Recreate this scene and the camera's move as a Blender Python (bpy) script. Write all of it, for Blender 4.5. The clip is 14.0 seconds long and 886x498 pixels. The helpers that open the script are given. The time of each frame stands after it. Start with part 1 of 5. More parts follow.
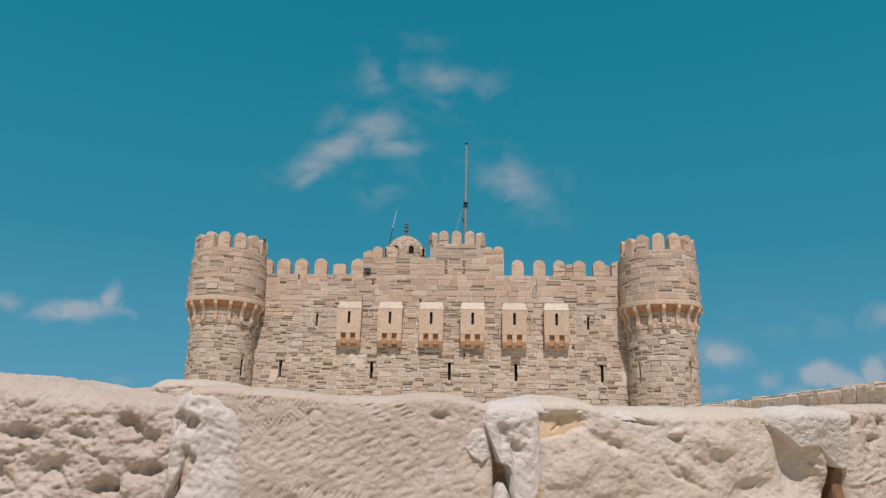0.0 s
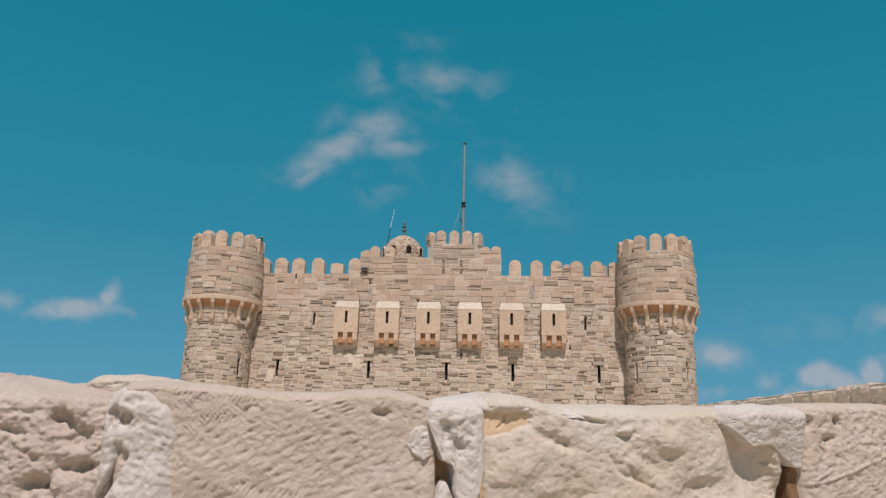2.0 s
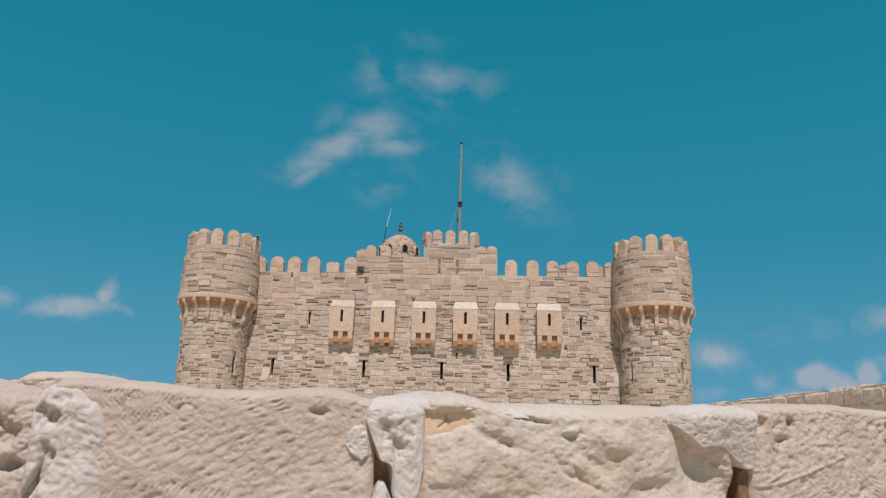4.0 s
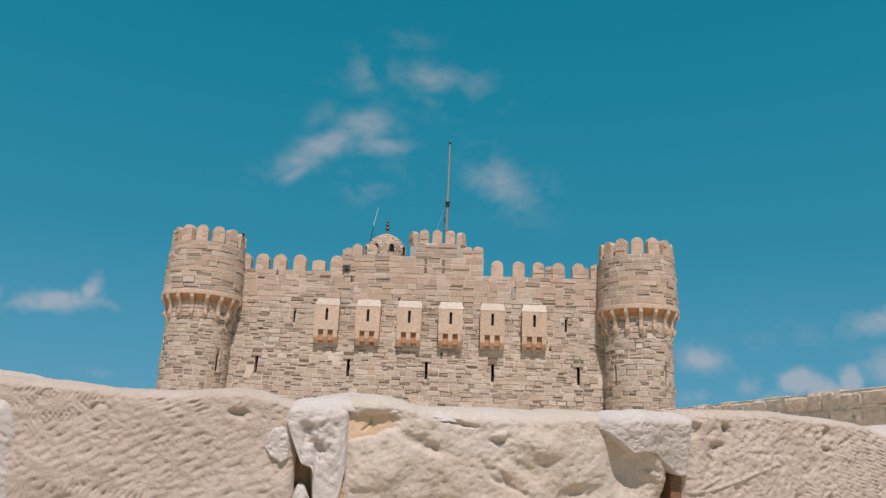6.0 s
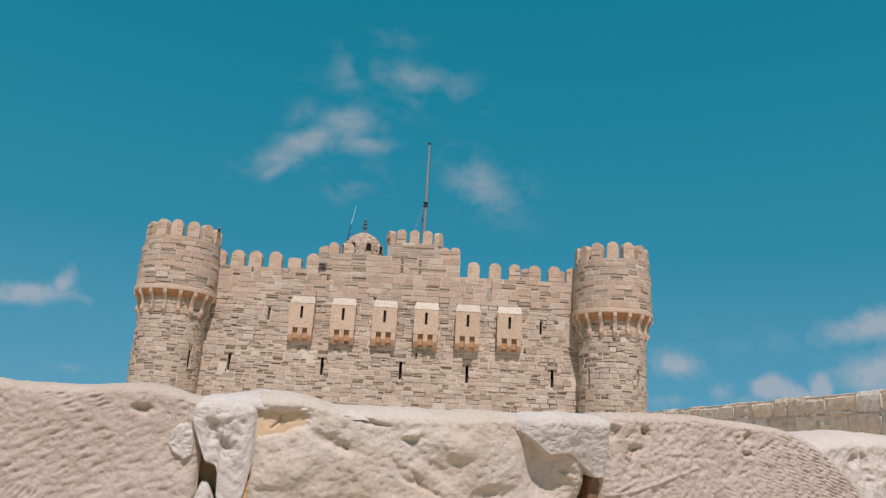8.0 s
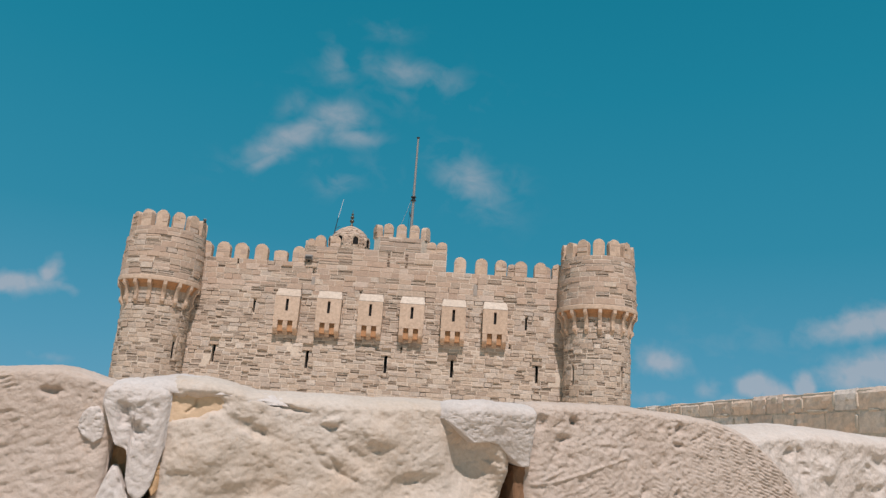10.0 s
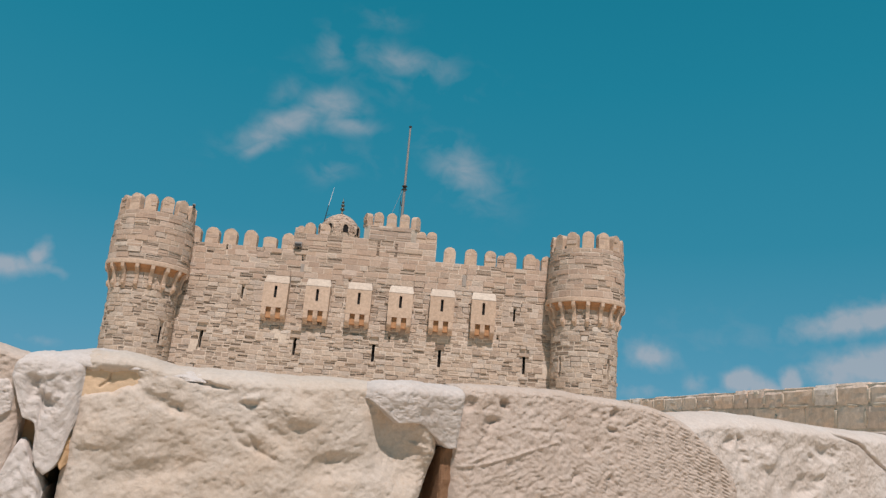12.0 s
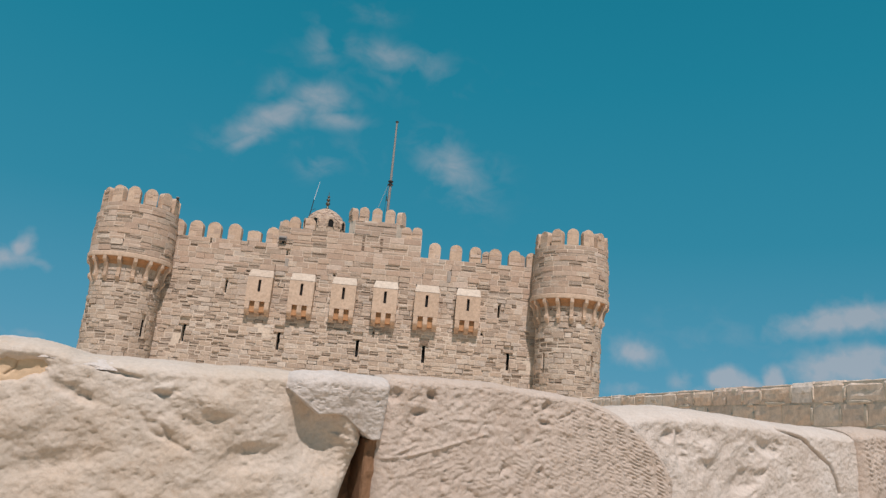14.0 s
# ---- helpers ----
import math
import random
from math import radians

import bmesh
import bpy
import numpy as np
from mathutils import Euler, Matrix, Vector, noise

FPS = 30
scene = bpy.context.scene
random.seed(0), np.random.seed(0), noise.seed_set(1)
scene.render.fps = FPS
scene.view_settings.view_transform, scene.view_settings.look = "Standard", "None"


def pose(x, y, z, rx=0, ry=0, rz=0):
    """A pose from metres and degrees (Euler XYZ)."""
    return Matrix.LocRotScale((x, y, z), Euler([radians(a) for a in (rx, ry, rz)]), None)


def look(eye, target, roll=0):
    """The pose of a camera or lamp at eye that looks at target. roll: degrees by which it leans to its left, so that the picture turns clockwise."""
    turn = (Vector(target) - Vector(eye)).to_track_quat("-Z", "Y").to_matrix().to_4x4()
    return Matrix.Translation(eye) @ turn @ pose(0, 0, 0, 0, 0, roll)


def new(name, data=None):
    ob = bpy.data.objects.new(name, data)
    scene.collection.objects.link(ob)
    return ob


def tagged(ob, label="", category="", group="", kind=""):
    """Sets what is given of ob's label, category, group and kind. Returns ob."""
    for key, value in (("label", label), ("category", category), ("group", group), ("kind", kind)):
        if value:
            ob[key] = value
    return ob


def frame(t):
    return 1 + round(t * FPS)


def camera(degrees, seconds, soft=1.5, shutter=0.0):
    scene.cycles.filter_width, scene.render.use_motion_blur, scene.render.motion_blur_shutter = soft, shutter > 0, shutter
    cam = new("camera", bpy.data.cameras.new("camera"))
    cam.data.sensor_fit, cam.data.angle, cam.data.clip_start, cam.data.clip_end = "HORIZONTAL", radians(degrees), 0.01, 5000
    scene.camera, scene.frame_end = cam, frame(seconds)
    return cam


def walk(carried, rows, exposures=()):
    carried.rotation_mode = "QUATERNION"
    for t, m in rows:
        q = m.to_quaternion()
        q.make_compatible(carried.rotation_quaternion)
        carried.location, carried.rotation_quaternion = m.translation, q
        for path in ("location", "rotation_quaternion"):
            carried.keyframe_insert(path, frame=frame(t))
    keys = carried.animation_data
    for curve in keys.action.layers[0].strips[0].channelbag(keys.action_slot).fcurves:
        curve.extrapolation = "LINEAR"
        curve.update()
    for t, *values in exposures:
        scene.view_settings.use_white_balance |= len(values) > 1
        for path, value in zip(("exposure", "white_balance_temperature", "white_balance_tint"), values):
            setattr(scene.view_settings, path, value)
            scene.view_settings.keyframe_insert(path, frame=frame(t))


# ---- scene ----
cam = camera(63.2, 14.0, soft=1.35)
PATH = [
    (0, (2.381, -4.874, 1.997), (2.254, -2.948, 2.52), 1.3),
    (0.5, (2.409, -4.865, 1.996), (2.283, -2.939, 2.519), 1.3),
    (1, (2.438, -4.856, 1.996), (2.312, -2.93, 2.52), 1.3),
    (1.5, (2.466, -4.849, 1.996), (2.342, -2.922, 2.52), 1.3),
    (2, (2.495, -4.841, 1.995), (2.37, -2.915, 2.518), 1.5),
    (4.5, (2.639, -4.799, 2.001), (2.524, -2.872, 2.523), 1.9),
    (5, (2.67, -4.793, 2.004), (2.561, -2.866, 2.527), 2.1),
    (5.5, (2.7, -4.787, 2.007), (2.602, -2.859, 2.53), 2.2),
    (6, (2.732, -4.779, 2.01), (2.645, -2.85, 2.533), 2.4),
    (6.5, (2.764, -4.773, 2.013), (2.69, -2.844, 2.537), 2.6),
    (7, (2.796, -4.77, 2.015), (2.736, -2.841, 2.54), 2.9),
    (7.5, (2.829, -4.766, 2.015), (2.785, -2.837, 2.541), 3.1),
    (8, (2.862, -4.764, 2.014), (2.833, -2.835, 2.541), 3.2),
    (10.5, (3.037, -4.746, 2.005), (3.047, -2.812, 2.515), 4.0),
    (11, (3.073, -4.741, 2.003), (3.089, -2.805, 2.507), 4.3),
    (11.5, (3.108, -4.734, 2.001), (3.13, -2.797, 2.498), 4.5),
    (12, (3.142, -4.73, 1.998), (3.169, -2.791, 2.489), 4.7),
    (12.5, (3.176, -4.723, 1.998), (3.211, -2.783, 2.484), 4.7),
    (13, (3.211, -4.718, 1.998), (3.254, -2.778, 2.48), 4.7),
    (13.5, (3.246, -4.715, 1.999), (3.3, -2.775, 2.481), 4.8),
    (14, (3.282, -4.712, 2.0), (3.345, -2.772, 2.483), 5.0),
]
walk(cam, [(t, look(e, a, r)) for t, e, a, r in PATH],
     [(0, 0.13, 6500, 10), (2.2, 0.13, 6500, 10), (4.3, 0.16, 6380, 10), (11.1, 0.16, 6380, 10), (12.3, 0.13, 6500, 10), (14, 0.13, 6500, 10)])

# ---------- world, sun, exposure ----------
SUN_TRAVEL = Vector((-0.14, 1.0, -1.70)).normalized()
sun_el = math.asin(-SUN_TRAVEL.z)
sun_az = math.atan2(-SUN_TRAVEL.x, -SUN_TRAVEL.y)

sun_data = bpy.data.lights.new("sun", "SUN")
sun_data.energy, sun_data.angle, sun_data.color = 4.3, radians(0.53), (1.0, 0.885, 0.865)
sun_lamp = new("sun", sun_data)
sun_lamp.matrix_world = look((0, 0, 60), Vector((0, 0, 60)) + SUN_TRAVEL)

# clouds: azimuth, elevation, half width, half height (degrees), lean, density
WISPS = [
    (-13.1, 22.4, 3.7, 1.4, 0.5, 0.8), (-9.5, 24.4, 2.5, 1.4, 0, 0.8), (-8.2, 23.1, 2.6, 0.9, 0, 0.65),
    (-14.7, 20.6, 2.0, 0.8, 0.7, 0.6), (-13.5, 24.6, 1.7, 1.4, 0.6, 0.32), (-3.5, 28.3, 4.8, 1.2, -0.1, 0.55),
    (-10.2, 28.3, 1.7, 1.7, -0.3, 0.42), (-6.1, 31.3, 2.5, 0.9, 0, 0.28), (-4.8, 26.6, 7.9, 1.4, 0, 0.24),
    (2.1, 20.3, 3.3, 2.2, -0.4, 0.62), (5.5, 20.4, 1.7, 1.2, 0, 0.26), (-8.9, 19.5, 2.0, 1.2, 0.2, 0.4),
    (-7.6, 20.6, 5.4, 1.4, 0, 0.22), (22.6, 8.3, 5.4, 2.0, 0, 0.22),
]
CUMULI = [
    (-31.0, 8.6, 3.1, 0.9, 0.15, 0.94), (-28.8, 9.8, 0.9, 1.2, 0.6, 0.88), (-27.9, 8.9, 1.7, 0.5, -0.3, 0.55),
    (-35.3, 8.7, 1.6, 0.8, 0, 0.66), (-27.6, 3.9, 2.2, 0.5, 0, 0.5), (17.4, 6.9, 2.0, 1.3, -0.1, 0.88),
    (16.7, 4.2, 2.1, 0.8, 0, 0.55), (20.7, 4.8, 1.2, 0.9, 0.1, 0.66), (23.8, 5.3, 1.2, 1.0, 0.1, 1.26),
    (25.2, 4.9, 1.7, 1.0, -0.35, 1.16), (27.1, 5.3, 0.8, 1.2, 0, 1.21), (24.3, 4.0, 4.9, 0.8, 0, 0.66),
    (31.6, 9.7, 4.5, 1.2, 0.15, 1.04), (32.3, 6.5, 4.7, 1.6, 0.1, 1.1), (34.3, 9.9, 2.5, 1.4, 0.1, 0.88),
]

world = bpy.data.worlds.new("sky")
scene.world = world
world.use_nodes = True
wt = world.node_tree
wt.nodes.clear()


def wn(kind, **props):
    n = wt.nodes.new(kind)
    for k, v in props.items():
        if k == "operation":
            n.operation = v
        elif k == "blend_type":
            n.blend_type = v
    return n


def wmath(op, a, b=None, c=None):
    n = wn("ShaderNodeMath", operation=op)
    for i, v in enumerate((a, b, c)):
        if v is None:
            continue
        if isinstance(v, (int, float)):
            n.inputs[i].default_value = v
        else:
            wt.links.new(v, n.inputs[i])
    return n.outputs[0]


wcoord = wn("ShaderNodeTexCoord")
wsep = wn("ShaderNodeSeparateXYZ")
wt.links.new(wcoord.outputs["Generated"], wsep.inputs[0])
az = wmath("MULTIPLY", wmath("ARCTAN2", wsep.outputs[0], wsep.outputs[1]), 57.29578)
el = wmath("MULTIPLY", wmath("ARCSINE", wsep.outputs[2]), 57.29578)

# clear sky: a deep teal gradient over a physical sky
nishita = wn("ShaderNodeTexSky")
nishita.sky_type, nishita.sun_disc = "NISHITA", False
nishita.sun_elevation, nishita.sun_rotation = sun_el, sun_az
nishita.altitude, nishita.dust_density = 0, 0.6
grade = wn("ShaderNodeValToRGB")
wt.links.new(wmath("DIVIDE", el, 60.0), grade.inputs[0])
ramp = grade.color_ramp
ramp.elements[0].position, ramp.elements[0].color = 0.0, (0.11, 0.315, 0.46, 1)
ramp.elements[1].position, ramp.elements[1].color = 1.0, (0.004, 0.14, 0.21, 1)
for p, col in ((0.1, (0.068, 0.280, 0.415, 1)), (0.25, (0.025, 0.230, 0.343, 1)), (0.45, (0.010, 0.201, 0.300, 1)), (0.58, (0.0062, 0.182, 0.272, 1))):
    e = ramp.elements.new(p)
    e.color = col
blend = wn("ShaderNodeMix")
blend.data_type, blend.blend_type = "RGBA", "MIX"
blend.inputs["Factor"].default_value = 0.003
wt.links.new(grade.outputs[0], blend.inputs["A"])
wt.links.new(nishita.outputs[0], blend.inputs["B"])

wisps = wn("ShaderNodeTexNoise")
wisps.inputs["Scale"].default_value, wisps.inputs["Detail"].default_value = 24.0, 10.0
wisps.inputs["Roughness"].default_value, wisps.inputs["Distortion"].default_value = 0.54, 0.35
stretch = wn("ShaderNodeMapping")
stretch.inputs["Scale"].default_value = (1.0, 1.0, 1.5)
wt.links.new(wcoord.outputs["Generated"], stretch.inputs[0])
wt.links.new(stretch.outputs[0], wisps.inputs["Vector"])
edges = wn("ShaderNodeTexNoise")
edges.inputs["Scale"].default_value, edges.inputs["Detail"].default_value = 55.0, 9.0
edges.inputs["Roughness"].default_value, edges.inputs["Distortion"].default_value = 0.5, 0.2
wt.links.new(wcoord.outputs["Generated"], edges.inputs["Vector"])


def clamped(v):
    return wmath("MINIMUM", wmath("MAXIMUM", v, 0.0), 1.0)


def cloud_cover(clouds):
    """The thickest of the soft ellipses at each direction."""
    cover = None
    for ca, ce, hw, hh, lean, dens in clouds:
        dx = wmath("SUBTRACT", az, ca)
        dy = wmath("SUBTRACT", wmath("SUBTRACT", el, ce), wmath("MULTIPLY", dx, lean))
        u, v = wmath("DIVIDE", dx, hw), wmath("DIVIDE", dy, hh)
        r2 = wmath("ADD", wmath("MULTIPLY", u, u), wmath("MULTIPLY", v, v))
        blob = wmath("MULTIPLY", wmath("EXPONENT", wmath("MULTIPLY", r2, -0.85)), dens)
        cover = blob if cover is None else wmath("MAXIMUM", cover, blob)
    return cover


# ragged edges: cover plus noise, less a threshold; the low heaps are firmer than the high wisps
thin, heap = cloud_cover(WISPS), cloud_cover(CUMULI)
fray = wmath("MULTIPLY", wmath("SUBTRACT", wisps.outputs[0], 0.5), 1.5)
curl = wmath("MULTIPLY", wmath("SUBTRACT", edges.outputs[0], 0.5), 1.1)
thin = wmath("MULTIPLY", clamped(wmath("SUBTRACT", wmath("ADD", thin, fray), 0.10)), clamped(wmath("MULTIPLY", thin, 1.6)))
firm = clamped(wmath("MULTIPLY", wmath("SUBTRACT", wmath("ADD", heap, curl), 0.26), 1.45))
firm = wmath("MULTIPLY", wmath("MULTIPLY", firm, clamped(wmath("MULTIPLY", heap, 1.3))), 0.8)
amount = wmath("MINIMUM", wmath("MULTIPLY", wmath("MAXIMUM", thin, firm), 0.68), 0.85)
puff = wn("ShaderNodeMix")
puff.data_type = "RGBA"
wt.links.new(amount, puff.inputs["Factor"])
wt.links.new(blend.outputs["Result"], puff.inputs["A"])
puff.inputs["B"].default_value = (0.51, 0.465, 0.485, 1)
wbg = wn("ShaderNodeBackground")
wbg.inputs["Strength"].default_value = 0.92
wt.links.new(puff.outputs["Result"], wbg.inputs[0])
wout = wn("ShaderNodeOutputWorld")
wt.links.new(wbg.outputs[0], wout.inputs[0])


# ---------- materials ----------
def stone_material(name, colours, vary="none", grain=18.0, blotch=1.6, bump=0.35, bump_scale=40.0, rough=0.92, spread=0.75,
                   stain=(0.30, 0.24, 0.19), stain_amount=0.25, relief=0.01, grain_depth=1.0):
    """Dry limestone: tone by piece, blotches, grain, dark stains and a fine relief."""
    m = bpy.data.materials.new(name)
    m.use_nodes = True
    t = m.node_tree
    t.nodes.clear()
    out, bsdf = t.nodes.new("ShaderNodeOutputMaterial"), t.nodes.new("ShaderNodeBsdfPrincipled")
    t.links.new(bsdf.outputs[0], out.inputs[0])
    geo = t.nodes.new("ShaderNodeNewGeometry")

    def noise_at(scale, detail=6.0, roughness=0.6, distort=0.0):
        n = t.nodes.new("ShaderNodeTexNoise")
        n.inputs["Scale"].default_value, n.inputs["Detail"].default_value = scale, detail
        n.inputs["Roughness"].default_value, n.inputs["Distortion"].default_value = roughness, distort
        t.links.new(geo.outputs["Position"], n.inputs["Vector"])
        return n.outputs[0]

    def arith(op, a, b):
        n = t.nodes.new("ShaderNodeMath")
        n.operation = op
        for i, v in enumerate((a, b)):
            if isinstance(v, (int, float)):
                n.inputs[i].default_value = v
            else:
                t.links.new(v, n.inputs[i])
        return n.outputs[0]

    def mixed(kind, fac, a, b):
        n = t.nodes.new("ShaderNodeMix")
        n.data_type, n.blend_type = "RGBA", kind
        for key, v in (("Factor", fac), ("A", a), ("B", b)):
            if isinstance(v, (int, float, tuple)):
                n.inputs[key].default_value = (*v, 1) if isinstance(v, tuple) else v
            else:
                t.links.new(v, n.inputs[key])
        return n.outputs["Result"]

    tone = t.nodes.new("ShaderNodeValToRGB")
    r = tone.color_ramp
    r.interpolation = "LINEAR"
    r.elements[0].position, r.elements[0].color = 0.0, (*colours[0], 1)
    r.elements[1].position, r.elements[1].color = 1.0, (*colours[-1], 1)
    for k in range(1, len(colours) - 1):
        r.elements.new(k / (len(colours) - 1)).color = (*colours[k], 1)
    big = noise_at(blotch, 5.0, 0.62, 0.4)
    if vary == "object":
        info = t.nodes.new("ShaderNodeObjectInfo")
        pick = arith("ADD", arith("MULTIPLY", info.outputs["Random"], spread), arith("MULTIPLY", arith("SUBTRACT", big, 0.5), 1.3 * (1 - spread) + 0.25))
        pick = arith("ADD", pick, (1 - spread) / 2)
    elif vary == "island":
        pick = arith("ADD", arith("MULTIPLY", geo.outputs["Random Per Island"], spread), arith("MULTIPLY", arith("SUBTRACT", big, 0.5), 1.3 * (1 - spread) + 0.25))
        pick = arith("ADD", pick, (1 - spread) / 2)
    else:
        pick = arith("ADD", arith("MULTIPLY", arith("SUBTRACT", big, 0.5), 2.2), 0.5)
    t.links.new(pick, tone.inputs[0])
    fine = noise_at(grain, 8.0, 0.7)
    shade = t.nodes.new("ShaderNodeValToRGB")
    shade.color_ramp.elements[0].position, shade.color_ramp.elements[0].color = 0.3, (0.76, 0.735, 0.71, 1)
    shade.color_ramp.elements[1].position, shade.color_ramp.elements[1].color = 0.68, (1.1, 1.09, 1.07, 1)
    t.links.new(fine, shade.inputs[0])
    col = mixed("MULTIPLY", grain_depth, tone.outputs[0], shade.outputs[0])
    dirt = t.nodes.new("ShaderNodeValToRGB")
    dirt.color_ramp.elements[0].position, dirt.color_ramp.elements[0].color = 0.56, (0, 0, 0, 1)
    dirt.color_ramp.elements[1].position, dirt.color_ramp.elements[1].color = 0.74, (1, 1, 1, 1)
    t.links.new(noise_at(grain * 0.33, 7.0, 0.65, 0.8), dirt.inputs[0])
    col = mixed("MIX", arith("MULTIPLY", dirt.outputs[0], stain_amount), col, stain)
    t.links.new(col, bsdf.inputs["Base Color"])
    bsdf.inputs["Roughness"].default_value = rough
    bsdf.inputs["Specular IOR Level"].default_value = 0.2
    bp = t.nodes.new("ShaderNodeBump")
    bp.inputs["Strength"].default_value, bp.inputs["Distance"].default_value = bump, relief
    height = arith("ADD", noise_at(bump_scale, 8.0, 0.72), arith("MULTIPLY", noise_at(bump_scale * 0.3, 4.0, 0.6, 0.6), 1.4))
    t.links.new(height, bp.inputs["Height"])
    t.links.new(bp.outputs[0], bsdf.inputs["Normal"])
    return m


def plain_material(name, colour, rough=0.6, metal=0.0, grain=20.0, amount=0.12):
    m = bpy.data.materials.new(name)
    m.use_nodes = True
    t = m.node_tree
    bsdf = t.nodes["Principled BSDF"]
    bsdf.inputs["Roughness"].default_value, bsdf.inputs["Metallic"].default_value = rough, metal
    geo, n, mx = t.nodes.new("ShaderNodeNewGeometry"), t.nodes.new("ShaderNodeTexNoise"), t.nodes.new("ShaderNodeMix")
    n.inputs["Scale"].default_value, n.inputs["Detail"].default_value = grain, 6.0
    t.links.new(geo.outputs["Position"], n.inputs["Vector"])
    mx.data_type = "RGBA"
    t.links.new(n.outputs[0], mx.inputs["Factor"])
    mx.inputs["A"].default_value = (*[c * (1 - 2 * amount) for c in colour], 1)
    mx.inputs["B"].default_value = (*[min(1, c * (1 + 2 * amount)) for c in colour], 1)
    t.links.new(mx.outputs["Result"], bsdf.inputs["Base Color"])
    return m


WALL_TONES = [(0.364, 0.288, 0.228), (0.415, 0.327, 0.257), (0.454, 0.357, 0.277), (0.476, 0.376, 0.293), (0.438, 0.365, 0.305), (0.497, 0.394, 0.306), (0.463, 0.398, 0.339), (0.516, 0.424, 0.339), (0.578, 0.505, 0.433)]
WORN_TONES = [(0.310, 0.245, 0.192), (0.380, 0.300, 0.235), (0.440, 0.350, 0.275), (0.400, 0.335, 0.280)]
MAT_ASHLAR = stone_material("castle_limestone", WALL_TONES, "island", grain=9.0, blotch=0.5, bump=0.7, bump_scale=14.0, relief=0.04, stain_amount=0.35, spread=0.95)
MAT_ASHLAR_PIECE = stone_material("castle_limestone_block", WALL_TONES, "object", grain=9.0, blotch=0.5, bump=0.7, bump_scale=14.0, relief=0.04, stain_amount=0.35, spread=0.95)
MAT_WORN = stone_material("worn_limestone", WORN_TONES, "island", grain=11.0, blotch=1.5, bump=0.9, bump_scale=16.0, relief=0.05, stain_amount=0.4, spread=0.9)
MAT_MORTAR = stone_material("pale_lime_mortar", [(0.515, 0.425, 0.338), (0.592, 0.502, 0.410), (0.660, 0.585, 0.492)], grain=7.0, blotch=0.35, bump=0.5, bump_scale=10.0, relief=0.03, stain_amount=0.25)
NEW_TONES = [(0.377, 0.281, 0.218), (0.429, 0.319, 0.245), (0.464, 0.349, 0.266), (0.395, 0.306, 0.245), (0.481, 0.370, 0.290), (0.524, 0.434, 0.365)]
MAT_RESTORED = stone_material("restored_limestone", NEW_TONES, "island", grain=9.0, blotch=0.5, bump=0.5, bump_scale=14.0, relief=0.03, stain_amount=0.18, spread=0.95)
MAT_DRESSED = stone_material("dressed_limestone", [(0.435, 0.321, 0.239), (0.506, 0.383, 0.286), (0.561, 0.437, 0.342)], "object", grain=6.0, blotch=0.8, bump=0.4, bump_scale=12.0, relief=0.03, spread=0.6, stain_amount=0.2)
MAT_CAP = stone_material("pale_cap_stone", [(0.447, 0.361, 0.284), (0.516, 0.439, 0.361), (0.568, 0.499, 0.421)], "object", grain=6.0, blotch=0.8, bump=0.3, bump_scale=12.0, spread=0.7, stain_amount=0.12)
MAT_DOME = stone_material("rubble_plaster", [(0.420, 0.325, 0.245), (0.545, 0.425, 0.325), (0.623, 0.500, 0.390)], grain=7.0, blotch=2.5, bump=0.9, bump_scale=6.0, relief=0.12, stain_amount=0.5)
# stone tinted orange: sunlight bounced up under the overhangs is in this colour
MAT_BOUNCE = stone_material("corbel_sandstone", [(0.395, 0.215, 0.110), (0.455, 0.258, 0.134)], "object", grain=8.0, blotch=1.0, bump=0.4, bump_scale=14.0, spread=0.4)
# brown lintel stone; also colours the shade of the eroded pits
MAT_BROWN = stone_material("brown_weathered_stone", [(0.15, 0.11, 0.085), (0.24, 0.18, 0.13)], "object", grain=12.0, blotch=2.0, bump=0.9, bump_scale=14.0, relief=0.05)
MAT_GREY = stone_material("grey_patch_stone", [(0.30, 0.27, 0.24), (0.38, 0.34, 0.30)], "object", grain=12.0, blotch=2.0, bump=0.5, bump_scale=14.0, relief=0.03)
# near-black colour that gives the unlit depth of slits and dome openings
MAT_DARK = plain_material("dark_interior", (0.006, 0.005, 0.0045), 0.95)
MAT_METAL_GREY = plain_material("weathered_grey_metal", (0.26, 0.24, 0.22), 0.55, 0.4)
MAT_METAL_DARK = plain_material("dark_metal", (0.05, 0.045, 0.04), 0.5, 0.6)
MAT_BRASS = plain_material("tarnished_copper", (0.11, 0.10, 0.075), 0.45, 0.7)
MAT_WHITE = plain_material("white_plastic", (0.62, 0.62, 0.62), 0.5)
MAT_FAR = stone_material("courtyard_wall_stone", [(0.60, 0.465, 0.375), (0.70, 0.565, 0.470), (0.72, 0.545, 0.420), (0.76, 0.655, 0.570), (0.70, 0.62, 0.56)], "object", grain=7.0, blotch=1.2, bump=0.5, bump_scale=9.0, relief=0.03, stain_amount=0.25, spread=0.9)
MAT_GROUND = stone_material("sandy_ground", [(0.60, 0.48, 0.36), (0.70, 0.57, 0.44), (0.65, 0.525, 0.40)], grain=3.0, blotch=0.2, bump=0.5, bump_scale=8.0, relief=0.03)


def near_stone(name, colours, stain=(0.46, 0.30, 0.18), amount=0.3, bump=0.6):
    return stone_material(name, [tuple(0.91 * c for c in tone) for tone in colours], "none", grain=110.0, blotch=7.0, bump=bump, bump_scale=230.0, relief=0.0042, stain=stain, stain_amount=amount, grain_depth=0.55)


